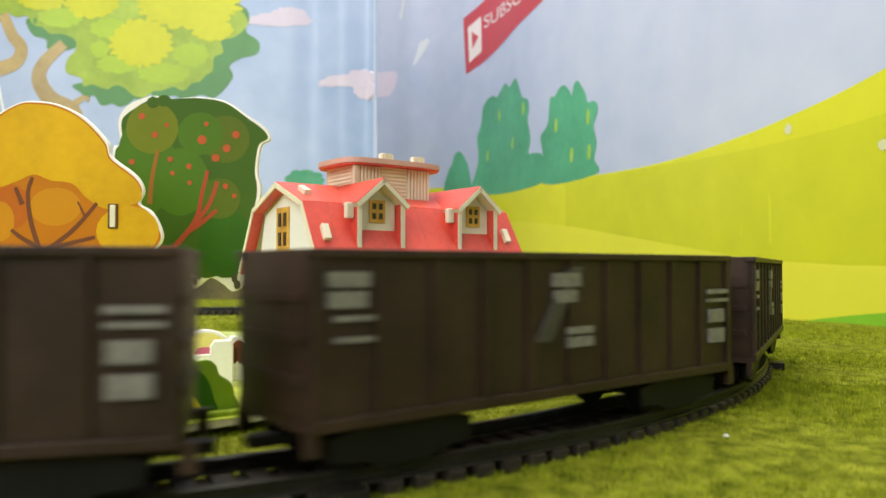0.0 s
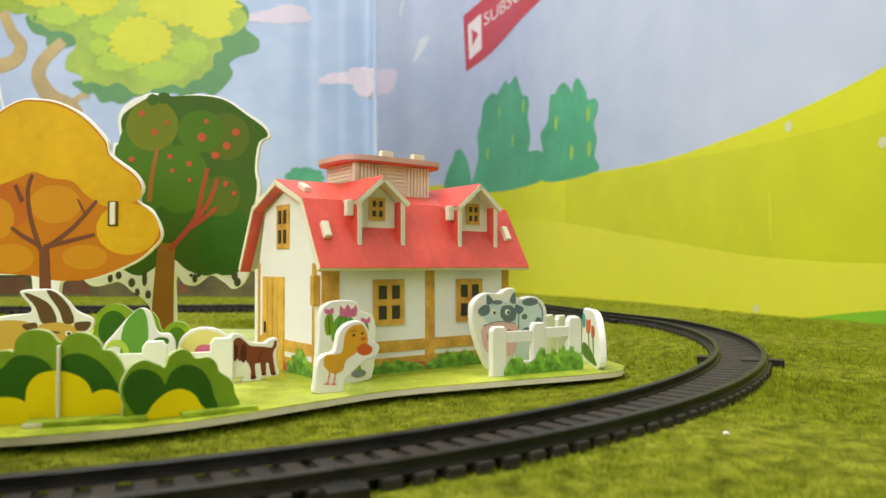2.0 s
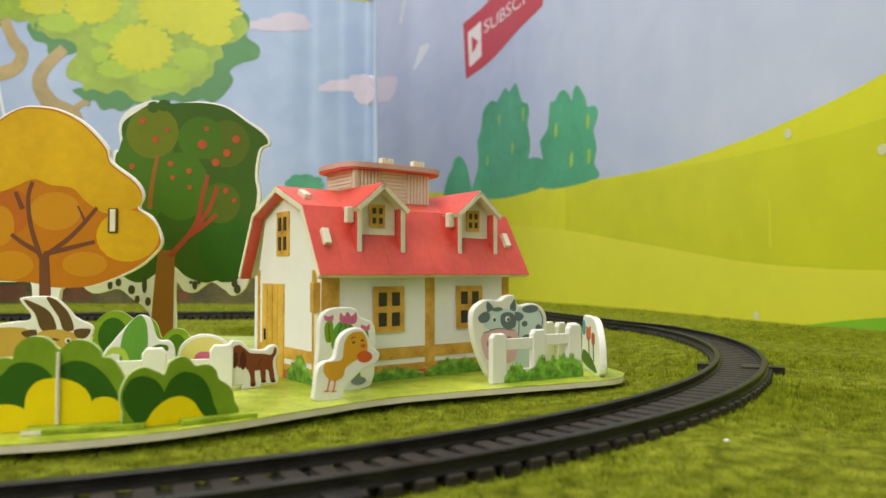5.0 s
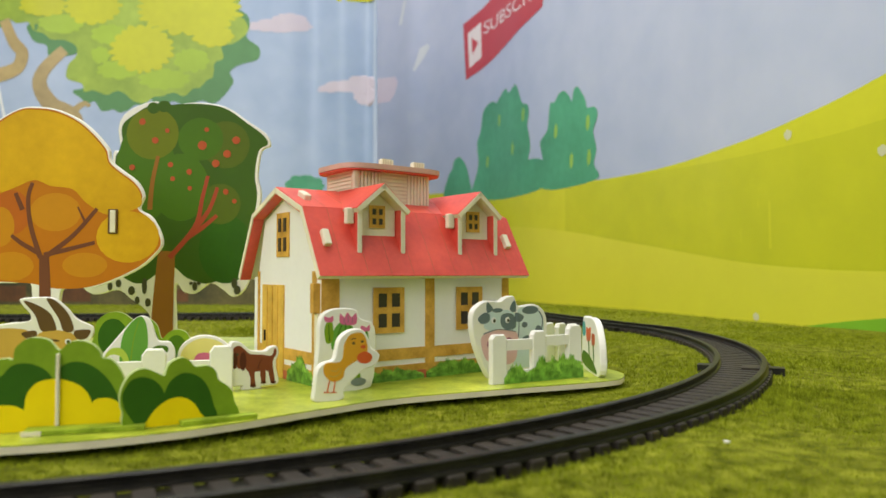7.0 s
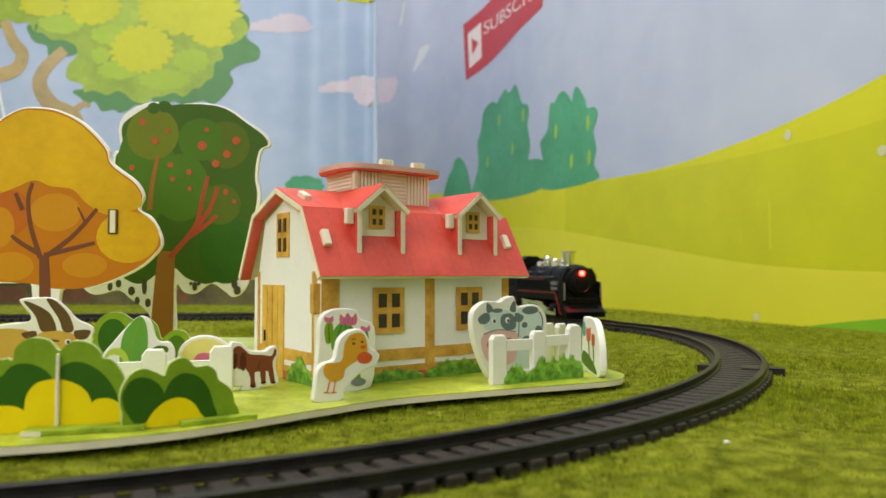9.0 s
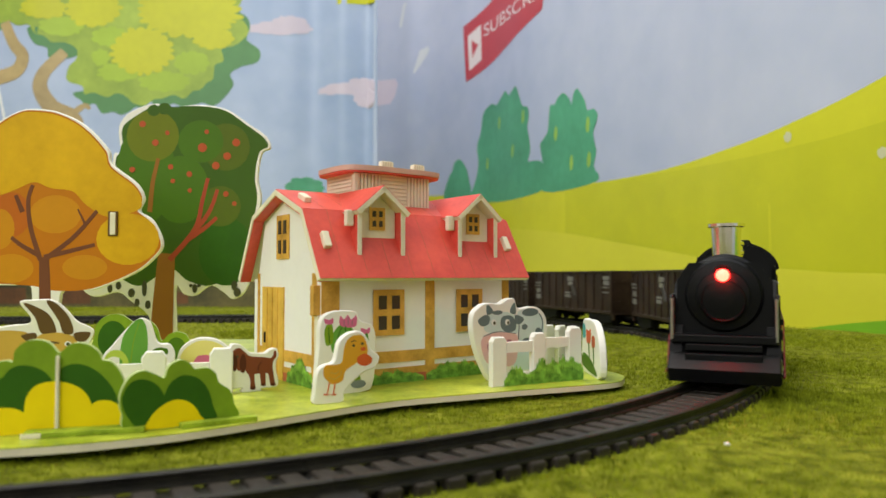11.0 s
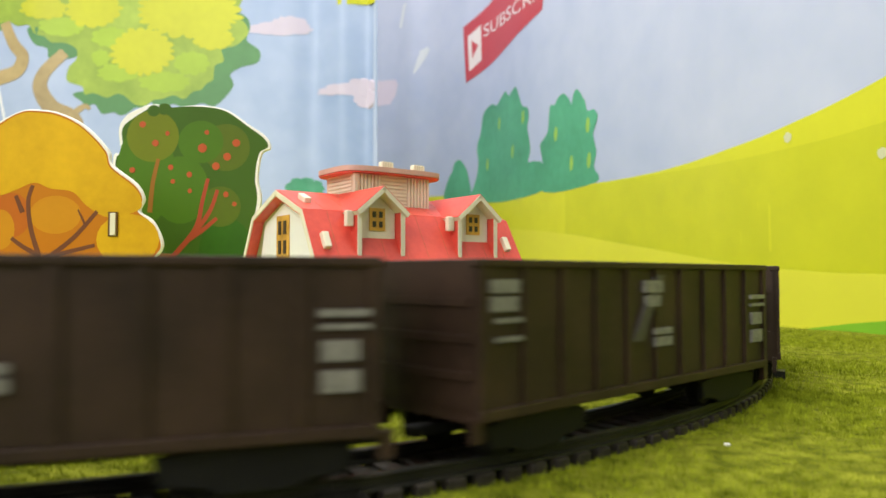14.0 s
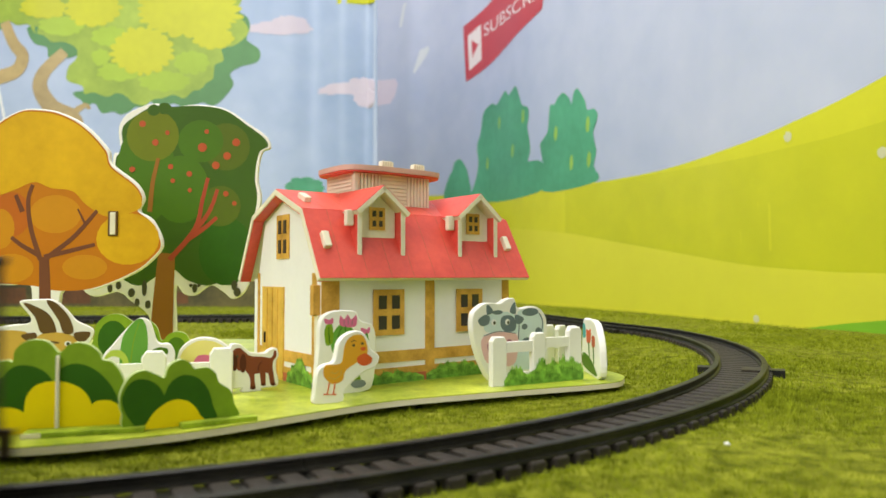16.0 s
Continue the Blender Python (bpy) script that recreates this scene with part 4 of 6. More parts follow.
INK = {
    "ORANGE": ink("orange", (0.52, 0.175, 0.004)), "AMBER": ink("amber", (0.58, 0.25, 0.007)), "RUST": ink("rust", (0.50, 0.13, 0.01)), "YELLOW": ink("golden_yellow", (0.64, 0.36, 0.004), alt=(0.72, 0.43, 0.006), var=0.10, scale=25),
    "YELLOW2": ink("lemon_yellow", (0.93, 0.72, 0.003)), "BARK": ink("bark_brown", (0.17, 0.06, 0.025)), "BARK2": ink("ochre_bark", (0.33, 0.14, 0.022)), "REDBARK": ink("red_bark", (0.42, 0.07, 0.03)),
    "DARKGREEN": ink("dark_green", (0.055, 0.125, 0.011)), "DEEPGREEN": ink("deep_green", (0.036, 0.125, 0.008), var=0.12), "MIDGREEN": ink("mid_green", (0.075, 0.175, 0.010)),
    "LEAFGREEN": ink("leaf_green", (0.19, 0.33, 0.018), var=0.10, alt=(0.23, 0.37, 0.02)), "FRESHGREEN": ink("fresh_green", (0.14, 0.36, 0.05)), "MOSS": ink("moss_green", (0.16, 0.20, 0.010)), "OLIVE": ink("olive", (0.10, 0.15, 0.012)), "LIME": ink("lime", (0.48, 0.62, 0.08)),
    "TONGUE": ink("tongue_green", (0.15, 0.25, 0.012), var=0.3, scale=120, alt=(0.30, 0.40, 0.03)), "APPLE": ink("apple_red", (0.50, 0.10, 0.03)), "SEED": ink("seed_dark", (0.075, 0.075, 0.035)), "TAN": ink("tan", (0.60, 0.38, 0.07)), "HORN": ink("horn_brown", (0.13, 0.075, 0.025)),
    "EYEWHITE": ink("eye_white", (0.82, 0.83, 0.80)), "CREAM": ink("pale_yellow", (0.82, 0.74, 0.24)), "PINK": ink("flower_pink", (0.66, 0.16, 0.30)), "DOGBROWN": ink("dog_brown", (0.22, 0.06, 0.025)), "DARKBROWN": ink("dark_brown", (0.10, 0.028, 0.014)),
    "GREYSTONE": ink("stone_grey", (0.22, 0.26, 0.26)), "DUCK": ink("duck_orange", (0.72, 0.36, 0.03)), "BEAK": ink("beak_red", (0.66, 0.12, 0.03)), "COWBLUE": ink("pale_blue_grey", (0.60, 0.72, 0.72)),
    "COWPINK": ink("pale_pink", (0.78, 0.50, 0.50)), "COWGREY": ink("slate_grey", (0.14, 0.19, 0.20)), "MAUVE": ink("mauve", (0.40, 0.18, 0.24)), "TEAL": ink("teal", (0.05, 0.34, 0.34)),
}
HILL = mat("hill_print_cloth", (0.61, 0.62, 0.012), 0.42, var=0.05, scale=3, bump=0.10, bscale=14, alt=(0.68, 0.68, 0.02))
HILL_DARK = mat("hill_shade_print_cloth", (0.53, 0.56, 0.008), 0.42, var=0.07, scale=3, bump=0.10, bscale=14, alt=(0.61, 0.62, 0.012))
HILL_LOW = mat("hill_pale_print_cloth", (0.69, 0.68, 0.04), 0.42, var=0.05, scale=3, bump=0.10, bscale=14)
MEADOW = mat("meadow_print_cloth", (0.20, 0.46, 0.02), 0.45, var=0.1, scale=6)
POPLAR = mat("poplar_print_cloth", (0.06, 0.31, 0.17), 0.45, var=0.10, scale=10, alt=(0.09, 0.40, 0.23))
POPLAR_SPOT = mat("poplar_spot_print_cloth", (0.30, 0.52, 0.08), 0.45, var=0.1)
CROWN_DARK = mat("crown_dark_print_cloth", (0.09, 0.26, 0.09), 0.45, var=0.15, scale=8)
CROWN_MID = mat("crown_mid_print_cloth", (0.27, 0.41, 0.045), 0.45, var=0.18, scale=8, alt=(0.38, 0.50, 0.06))
CROWN_LIGHT = mat("crown_light_print_cloth", (0.55, 0.57, 0.016), 0.45, var=0.10, scale=10)
CROWN_SOFT = mat("crown_soft_print_cloth", (0.37, 0.53, 0.04), 0.45, var=0.10, scale=10)
LIMB = mat("limb_print_cloth", (0.42, 0.32, 0.15), 0.45, var=0.25, scale=14)
CLOUD = mat("cloud_print_cloth", (0.63, 0.57, 0.71), 0.45, var=0.05, scale=9)
SIGN_RED = mat("sign_red_print_cloth", (0.52, 0.05, 0.07), 0.45, var=0.08, scale=9)
SIGN_WHITE = mat("sign_white_print_cloth", (0.80, 0.72, 0.74), 0.45, var=0.04)
THICKET = mat("thicket_print_cloth", (0.045, 0.05, 0.018), 0.6, var=0.4, scale=20, alt=(0.12, 0.10, 0.03))
CRATE = mat("crate_print_cloth", (0.13, 0.05, 0.015), 0.6, var=0.4, scale=30)
# tint for the highlight painted along the tree cloth's crease
CREASE_LIGHT = mat("crease_highlight_cloth", (0.50, 0.58, 0.76), 0.35, var=0.05, scale=20)
FLECK = mat("fleck_sparkle_cloth", (0.62, 0.63, 0.40), 0.4, var=0.03)
# soft and bright tints of the reflections painted on the cloths
STREAK_SOFT = mat("soft_reflection_cloth", (0.66, 0.70, 0.78), 0.4, var=0.03)
STREAK = mat("pale_reflection_cloth", (0.80, 0.84, 0.90), 0.3, var=0.03)


# ---------------------------------------------------------------- prints on the cloths
def lobed(cx, cz, rx, rz, n, amp, seed=0, per=7, sharp=0.6):
    """A leafy outline: n round lobes along an ellipse."""
    rng, out = random.Random(seed), []
    ang = [2 * math.pi * (i + rng.uniform(-0.25, 0.25)) / n for i in range(n)]
    size = [rng.uniform(0.6, 1.25) * amp for _ in range(n)]
    for i in range(n):
        a0, a1 = ang[i], ang[(i + 1) % n] + (2 * math.pi if i == n - 1 else 0)
        for j in range(per):
            t = j / per
            a = a0 + (a1 - a0) * t
            k = 1 + size[i] * math.sin(math.pi * t) ** sharp
            out.append((cx + rx * k * math.cos(a), cz + rz * k * math.sin(a)))
    return out


def ribbon(pts, w0, w1):
    """A tapering stroke through points."""
    c = curve_pts([Vector((*p, 0)) for p in pts], 6, closed=False)
    left, right = [], []
    for i, p in enumerate(c):
        d = (c[min(i + 1, len(c) - 1)] - c[max(i - 1, 0)]).normalized()
        w = (w0 + (w1 - w0) * i / (len(c) - 1)) / 2
        left.append((p.x - d.y * w, p.y + d.x * w))
        right.append((p.x + d.y * w, p.y - d.x * w))
    return left + right[::-1]


def poplar(outline, spots):
    """A printed poplar: ragged tip, bulging sides; rows along the cloth and up."""
    base = [(p.x, p.y) for p in curve_pts([Vector((*p, 0)) for p in outline], 4)]
    printed("poplar", "hills", base, 3, POPLAR, "teal-green printed poplar")
    for x, z in spots:
        printed("leaf_spot", "hills", disc_outline(x, z, 0.0045, 0.0105, 10, 0.1), 5, POPLAR_SPOT)


def cloth_prints():
    far = 2.05
    def down_to(line, low=0.0):
        c = [(p.x, p.y) for p in curve_pts([Vector((*p, 0)) for p in line], 6, closed=False)]
        return c + [(c[-1][0], low), (c[0][0], low)]
    printed("hill", "hills", down_to([(far, 0.20), (1.839, 0.196), (1.693, 0.191), (1.578, 0.170), (1.472, 0.179), (1.303, 0.165), (1.226, 0.159), (1.097, 0.156), (0.976, 0.160), (0.906, 0.168), (0.822, 0.185),
                                      (0.60, 0.24), (0.30, 0.27)]), 0, HILL, "yellow-green printed hill")
    printed("hill_shade", "hills", down_to([(1.303, 0.160), (1.097, 0.153), (0.976, 0.148), (0.884, 0.149), (0.822, 0.153), (0.60, 0.17), (0.30, 0.18)]), 1, HILL_DARK)
    printed("hill_foot", "hills", down_to([(far, 0.14), (1.839, 0.137), (1.484, 0.117), (1.304, 0.100), (1.180, 0.082), (0.978, 0.055), (0.881, 0.047), (0.825, 0.045), (0.60, 0.04), (0.30, 0.035)]), 2, HILL_LOW)
    printed("meadow", "hills", down_to([(0.893, 0.002), (0.862, 0.007), (0.825, 0.012), (0.60, 0.04), (0.30, 0.06)]), 4, MEADOW)
    poplar([(1.640, 0.176), (1.626, 0.190), (1.608, 0.219), (1.604, 0.241), (1.608, 0.269), (1.595, 0.290), (1.588, 0.318), (1.571, 0.328), (1.550, 0.330), (1.533, 0.324), (1.516, 0.331), (1.495, 0.338), (1.481, 0.328), (1.465, 0.332),
            (1.451, 0.334), (1.439, 0.317), (1.428, 0.300), (1.410, 0.293), (1.406, 0.278), (1.411, 0.263), (1.404, 0.243), (1.402, 0.227), (1.408, 0.212), (1.388, 0.210), (1.364, 0.202), (1.356, 0.166), (1.50, 0.162)],
           [(1.425, 0.282), (1.465, 0.237), (1.522, 0.292), (1.571, 0.232)])
    poplar([(1.362, 0.162), (1.364, 0.205), (1.371, 0.229), (1.359, 0.238), (1.348, 0.247), (1.342, 0.279), (1.329, 0.279), (1.319, 0.287), (1.305, 0.289), (1.291, 0.279), (1.285, 0.270), (1.280, 0.283), (1.271, 0.287), (1.261, 0.277),
            (1.252, 0.265), (1.248, 0.254), (1.232, 0.252), (1.224, 0.242), (1.230, 0.230), (1.235, 0.220), (1.228, 0.199), (1.234, 0.180), (1.230, 0.160)],
           [(1.247, 0.235), (1.286, 0.192), (1.326, 0.238), (1.245, 0.190)])
    poplar([(1.715, 0.180), (1.705, 0.221), (1.692, 0.234), (1.684, 0.250), (1.666, 0.253), (1.648, 0.238), (1.637, 0.218), (1.633, 0.178)], [])
    # reflections painted as pale strokes, and a cloud's end where the two cloths meet
    printed("reflection_streak", "hills", [(1.794, 0.435), (1.779, 0.478), (1.762, 0.484), (1.757, 0.476), (1.775, 0.452), (1.789, 0.435)], 3, STREAK_SOFT, "pale stroke painted as a faint reflection on the cloth")
    printed("reflection_streak", "hills", [(1.831, 0.533), (1.819, 0.576), (1.810, 0.577), (1.823, 0.531)], 3, STREAK_SOFT)
    printed("cloud", "hills", [(1.90, 0.436), (1.84, 0.432), (1.833, 0.421), (1.84, 0.399), (1.853, 0.384), (1.90, 0.384)], 2, CLOUD, "pale pinkish printed cloud")
    # sparkles of the cloth's glitter, put in as pale flecks of colour
    for x, z, r in ((0.909, 0.157, 0.0035), (0.825, 0.131, 0.0035), (0.948, 0.006, 0.003)):
        printed("pale_fleck", "hills", lobed(x, z, r, r, 6, 0.25, int(x * 100)), 6, FLECK, "pale fleck painted for a sparkle in the cloth")
    # tilted red sign with its word
    printed("sign", "hills", [(1.655, 0.492), (1.645, 0.389), (1.363, 0.424), (1.340, 0.530), (1.45, 0.518)], 3, SIGN_RED, "tilted red printed sign")
    printed("sign_icon", "hills", [(1.639, 0.471), (1.634, 0.407), (1.592, 0.416), (1.594, 0.478)], 5, SIGN_WHITE)
    printed("sign_icon", "hills", [(1.626, 0.460), (1.623, 0.428), (1.603, 0.445)], 6, SIGN_RED)
    cu = bpy.data.curves.new("sign_word", "FONT")
    cu.body = "SUBSCRIBE"
    cu.size = 1.0
    tmp = bpy.data.objects.new("sign_word", cu)
    me = bpy.data.meshes.new_from_object(tmp)
    bpy.data.objects.remove(tmp)
    width = max(v.co.x for v in me.vertices)
    bm = bmesh.new()
    bm.from_mesh(me)
    for k in range(1, 60):
        bmesh.ops.bisect_plane(bm, geom=bm.verts[:] + bm.edges[:] + bm.faces[:], plane_co=(width * k / 60, 0, 0), plane_no=(1, 0, 0))
    for v in bm.verts:
        f = v.co.x / width
        v.co = on_cloth("hills", 1.586 - 0.262 * f, 0.4535 - 0.012 * f + 0.030 * v.co.y, 0.0003 + 0.00006 * 8)
    part("sign_word", bm, SIGN_WHITE, BACKDROP["hills"], "white printed capital letters")
    # tree cloth
    rounded = lambda pts: [(p.x, p.y) for p in curve_pts([Vector((*p, 0)) for p in pts], 5)]
    for pts in ([(0.204, 0.402), (0.181, 0.394), (0.176, 0.378), (0.180, 0.362), (0.163, 0.348), (0.165, 0.332), (0.188, 0.325), (0.202, 0.315), (0.198, 0.299), (0.221, 0.273), (0.240, 0.276), (0.262, 0.270), (0.278, 0.275), (0.293, 0.270),
                 (0.308, 0.279), (0.293, 0.311), (0.239, 0.350), (0.216, 0.386)],
                [(0.409, 0.291), (0.402, 0.279), (0.394, 0.272), (0.384, 0.275), (0.374, 0.262), (0.359, 0.264), (0.350, 0.260), (0.339, 0.263), (0.330, 0.270), (0.318, 0.272), (0.324, 0.295)],
                [(0.473, 0.378), (0.465, 0.356), (0.448, 0.350), (0.444, 0.336), (0.414, 0.338), (0.405, 0.350), (0.434, 0.372)], [(0.560, 0.392), (0.540, 0.372), (0.512, 0.374), (0.500, 0.390)]):
        printed("crown", "trees", rounded(pts), 0.5, CROWN_DARK, "dark green printed leaf fringe")
    printed("crown", "trees", rounded([(0.536, 0.393), (0.520, 0.383), (0.501, 0.386), (0.488, 0.380), (0.473, 0.381), (0.465, 0.370), (0.452, 0.366), (0.442, 0.358), (0.426, 0.358), (0.410, 0.350), (0.410, 0.336), (0.420, 0.324),
                                       (0.421, 0.306), (0.402, 0.299), (0.398, 0.288), (0.386, 0.290), (0.375, 0.286), (0.366, 0.284), (0.355, 0.289), (0.344, 0.286), (0.331, 0.275), (0.316, 0.273), (0.304, 0.281), (0.293, 0.282),
                                       (0.278, 0.287), (0.264, 0.282), (0.252, 0.292), (0.242, 0.294), (0.234, 0.303), (0.225, 0.309), (0.223, 0.327), (0.211, 0.334), (0.214, 0.350), (0.200, 0.353), (0.188, 0.360), (0.178, 0.372),
                                       (0.183, 0.386), (0.196, 0.398), (0.201, 0.433), (0.396, 0.441), (0.537, 0.433)]), 1, CROWN_MID, "light green printed crown")
    clusters = [(0.377, 0.338, 0.011, 0.010, 7, CROWN_SOFT), (0.254, 0.331, 0.021, 0.014, 9, CROWN_SOFT), (0.290, 0.305, 0.030, 0.012, 10, CROWN_SOFT), (0.352, 0.318, 0.026, 0.011, 9, CROWN_SOFT), (0.430, 0.380, 0.026, 0.012, 9, CROWN_SOFT),
                (0.365, 0.366, 0.022, 0.012, 9, CROWN_SOFT), (0.388, 0.405, 0.033, 0.023, 15, CROWN_LIGHT), (0.454, 0.405, 0.027, 0.014, 12, CROWN_LIGHT), (0.225, 0.364, 0.025, 0.013, 11, CROWN_LIGHT),
                (0.259, 0.400, 0.062, 0.030, 22, CROWN_LIGHT), (0.321, 0.347, 0.037, 0.029, 19, CROWN_LIGHT)]
    for k, (x, z, rx, rz, n, m) in enumerate(clusters):
        printed("leaf_cluster", "trees", lobed(x, z, rx, rz, n, 0.20, k + 1, 6, 0.8), 2 + k * 0.4, m, "bright yellow-green printed leaves")
    printed("limb", "trees", ribbon([(0.506, 0.385), (0.493, 0.356), (0.480, 0.338), (0.489, 0.318), (0.520, 0.308)], 0.014, 0.020), 3, LIMB, "pale brown printed limb")
    printed("limb", "trees", ribbon([(0.425, 0.345), (0.450, 0.318), (0.456, 0.295), (0.440, 0.269), (0.412, 0.25), (0.41, 0.20)], 0.014, 0.028), 3, LIMB)
    printed("limb", "trees", ribbon([(0.412, 0.262), (0.398, 0.272), (0.390, 0.268)], 0.010, 0.004), 4, LIMB)
    for x, z, rx, rz, sd in ((0.136, 0.378, 0.040, 0.008, 1), (0.122, 0.384, 0.022, 0.010, 2), (0.046, 0.293, 0.034, 0.007, 3), (0.022, 0.296, 0.020, 0.011, 4), (0.016, 0.281, 0.016, 0.012, 5)):
        printed("cloud", "trees", [(max(p[0], 0.004), p[1]) for p in lobed(x, z, rx, rz, 9, 0.2, sd)], 0, CLOUD, "pale pinkish printed cloud")
    printed("bush", "trees", lobed(0.101, 0.160, 0.024, 0.014, 9, 0.15, 3), 0, POPLAR, "teal printed bush")
    # dim thicket along the hem, with brown crates
    printed("thicket", "trees", [(0.02, 0.0)] + [(0.02 + 0.0318 * i, 0.036 + 0.012 * noise.noise(Vector((i * 1.7, 0, 0)))) for i in range(19)] + [(0.60, 0.0)], 0, THICKET, "dim printed undergrowth")
    for s0, s1, z1, sd in ((0.47, 0.515, 0.027, 1), (0.385, 0.432, 0.026, 2), (0.255, 0.270, 0.022, 3), (0.555, 0.59, 0.025, 4)):
        printed("crate", "trees", [(s0, 0.006), (s1, 0.006), (s1, z1), (s0, z1)], 1, CRATE, "brown printed crate")
    # the crease's highlight, painted as a pale strip down the cloth's edge
    printed("crease_highlight", "trees", [(0.000, 0.13), (0.0065, 0.13), (0.0065, 0.74), (0.000, 0.74)], 6, CREASE_LIGHT, "pale strip painted as the bright crease along the cloth's edge")
    printed("hem_band", "trees", [(0.004, 0.4085), (0.056, 0.4075), (0.056, 0.44), (0.004, 0.44)], 1, CROWN_LIGHT, "yellow printed band")
    # one more reflection, painted as a white streak on the tree cloth
    printed("reflection_streak", "trees", [(0.512, 0.300), (0.516, 0.300), (0.505, 0.252), (0.501, 0.252)], 3, STREAK)


# ---------------------------------------------------------------- foam cut-outs on the board
FOAM_T = 0.0026
LABELS = {
    "yellow_tree": ("golden yellow autumn tree cut from foam board, slotted together", "toy tree"), "apple_tree": ("dark green apple tree cut from foam board with red apples", "toy tree"),
    "bush_front": ("green bush with yellow blossom, foam cut-out with centre slot", "toy bush"), "bush": ("low green bush with a yellow blossom, foam cut-out", "toy bush"),
    "bush_back": ("round light green bush, foam cut-out behind a leaf plant", "toy bush"), "goat_figure": ("tan goat with two brown horns, printed foam cut-out", "toy animal"),
    "banana_plant": ("white foam cut-out printed with one broad green leaf", "toy plant"),
    "nest_figure": ("pale yellow rounded foam cut-out with pink flower", "toy figure"), "dog_figure": ("brown long-eared dog, printed foam cut-out", "toy animal"),
    "cactus_figure": ("green cactus with pink flowers, printed foam cut-out", "toy plant"), "duck_figure": ("orange duck with red beak, printed foam cut-out", "toy animal"),
    "cow_figure": ("white and grey cow with pink muzzle, printed foam cut-out", "toy animal"), "fence_panel": ("white foam panel printed with tulips at the fence corner", "toy fence"),
}
NAMES = {"bush_front": "bush", "bush_back": "bush", "yellow_tree": "tree_cutout", "apple_tree": "tree_cutout"}


def soft(pts, per=5):
    return [(p.x / 1000, p.y / 1000) for p in curve_pts([Vector((*p, 0)) for p in pts], per)]


def cutout(name, label, at, outline, prints):
    """A standing foam piece: outline and prints in millimetres in its own plane."""
    x, y, yaw = at
    t = thing(NAMES.get(name, name), pose(x, y, BOARD_TOP, 0, 0, yaw), label[0], label[1])
    o = soft(outline)
    o = [(p[0], max(p[1], -0.0004)) for p in o]
    leafy = name.startswith("bush")
    part("foam_board", slab(bmesh.new(), o, 0.0, FOAM_T, 0.0003), FOAM_GREEN if leafy else FOAM_WHITE, t, "pale green foam board with cut edge" if leafy else "white foam board with cut edge")
    for k, (kind, nm, ink_name, dat) in enumerate(prints):
        if kind == "c":
            shape = soft(dat)
        elif kind == "d":
            (cx, cz), (rx, rz) = dat
            shape = disc_outline(cx / 1000, cz / 1000, rx / 1000, rz / 1000, 22 if rx > 2 else 12)
        else:
            w = dat[0][0] / 1000
            shape = ribbon([(p[0] / 1000, p[1] / 1000) for p in dat[1:]], w, w * 0.7)
        if kind == "c" and name == "yellow_tree":
            shape = [(0.020 + (p[0] - 0.020) * 1.024, 0.070 + (p[1] - 0.070) * 1.020) for p in shape]
        if k == 0 and name.startswith("bush"):
            mx, mz = sum(p[0] for p in o) / len(o), sum(p[1] for p in o) / len(o)
            shape = [(mx + (p[0] - mx) * 0.997, mz + (p[1] - mz) * 0.995) for p in o]
        shape = [(p[0], max(p[1], 0.0001)) for p in shape]
        part(nm, slab(bmesh.new(), shape, -0.00006 - 0.000014 * (k + 1), 0.0002), INK[ink_name], t)
    return t


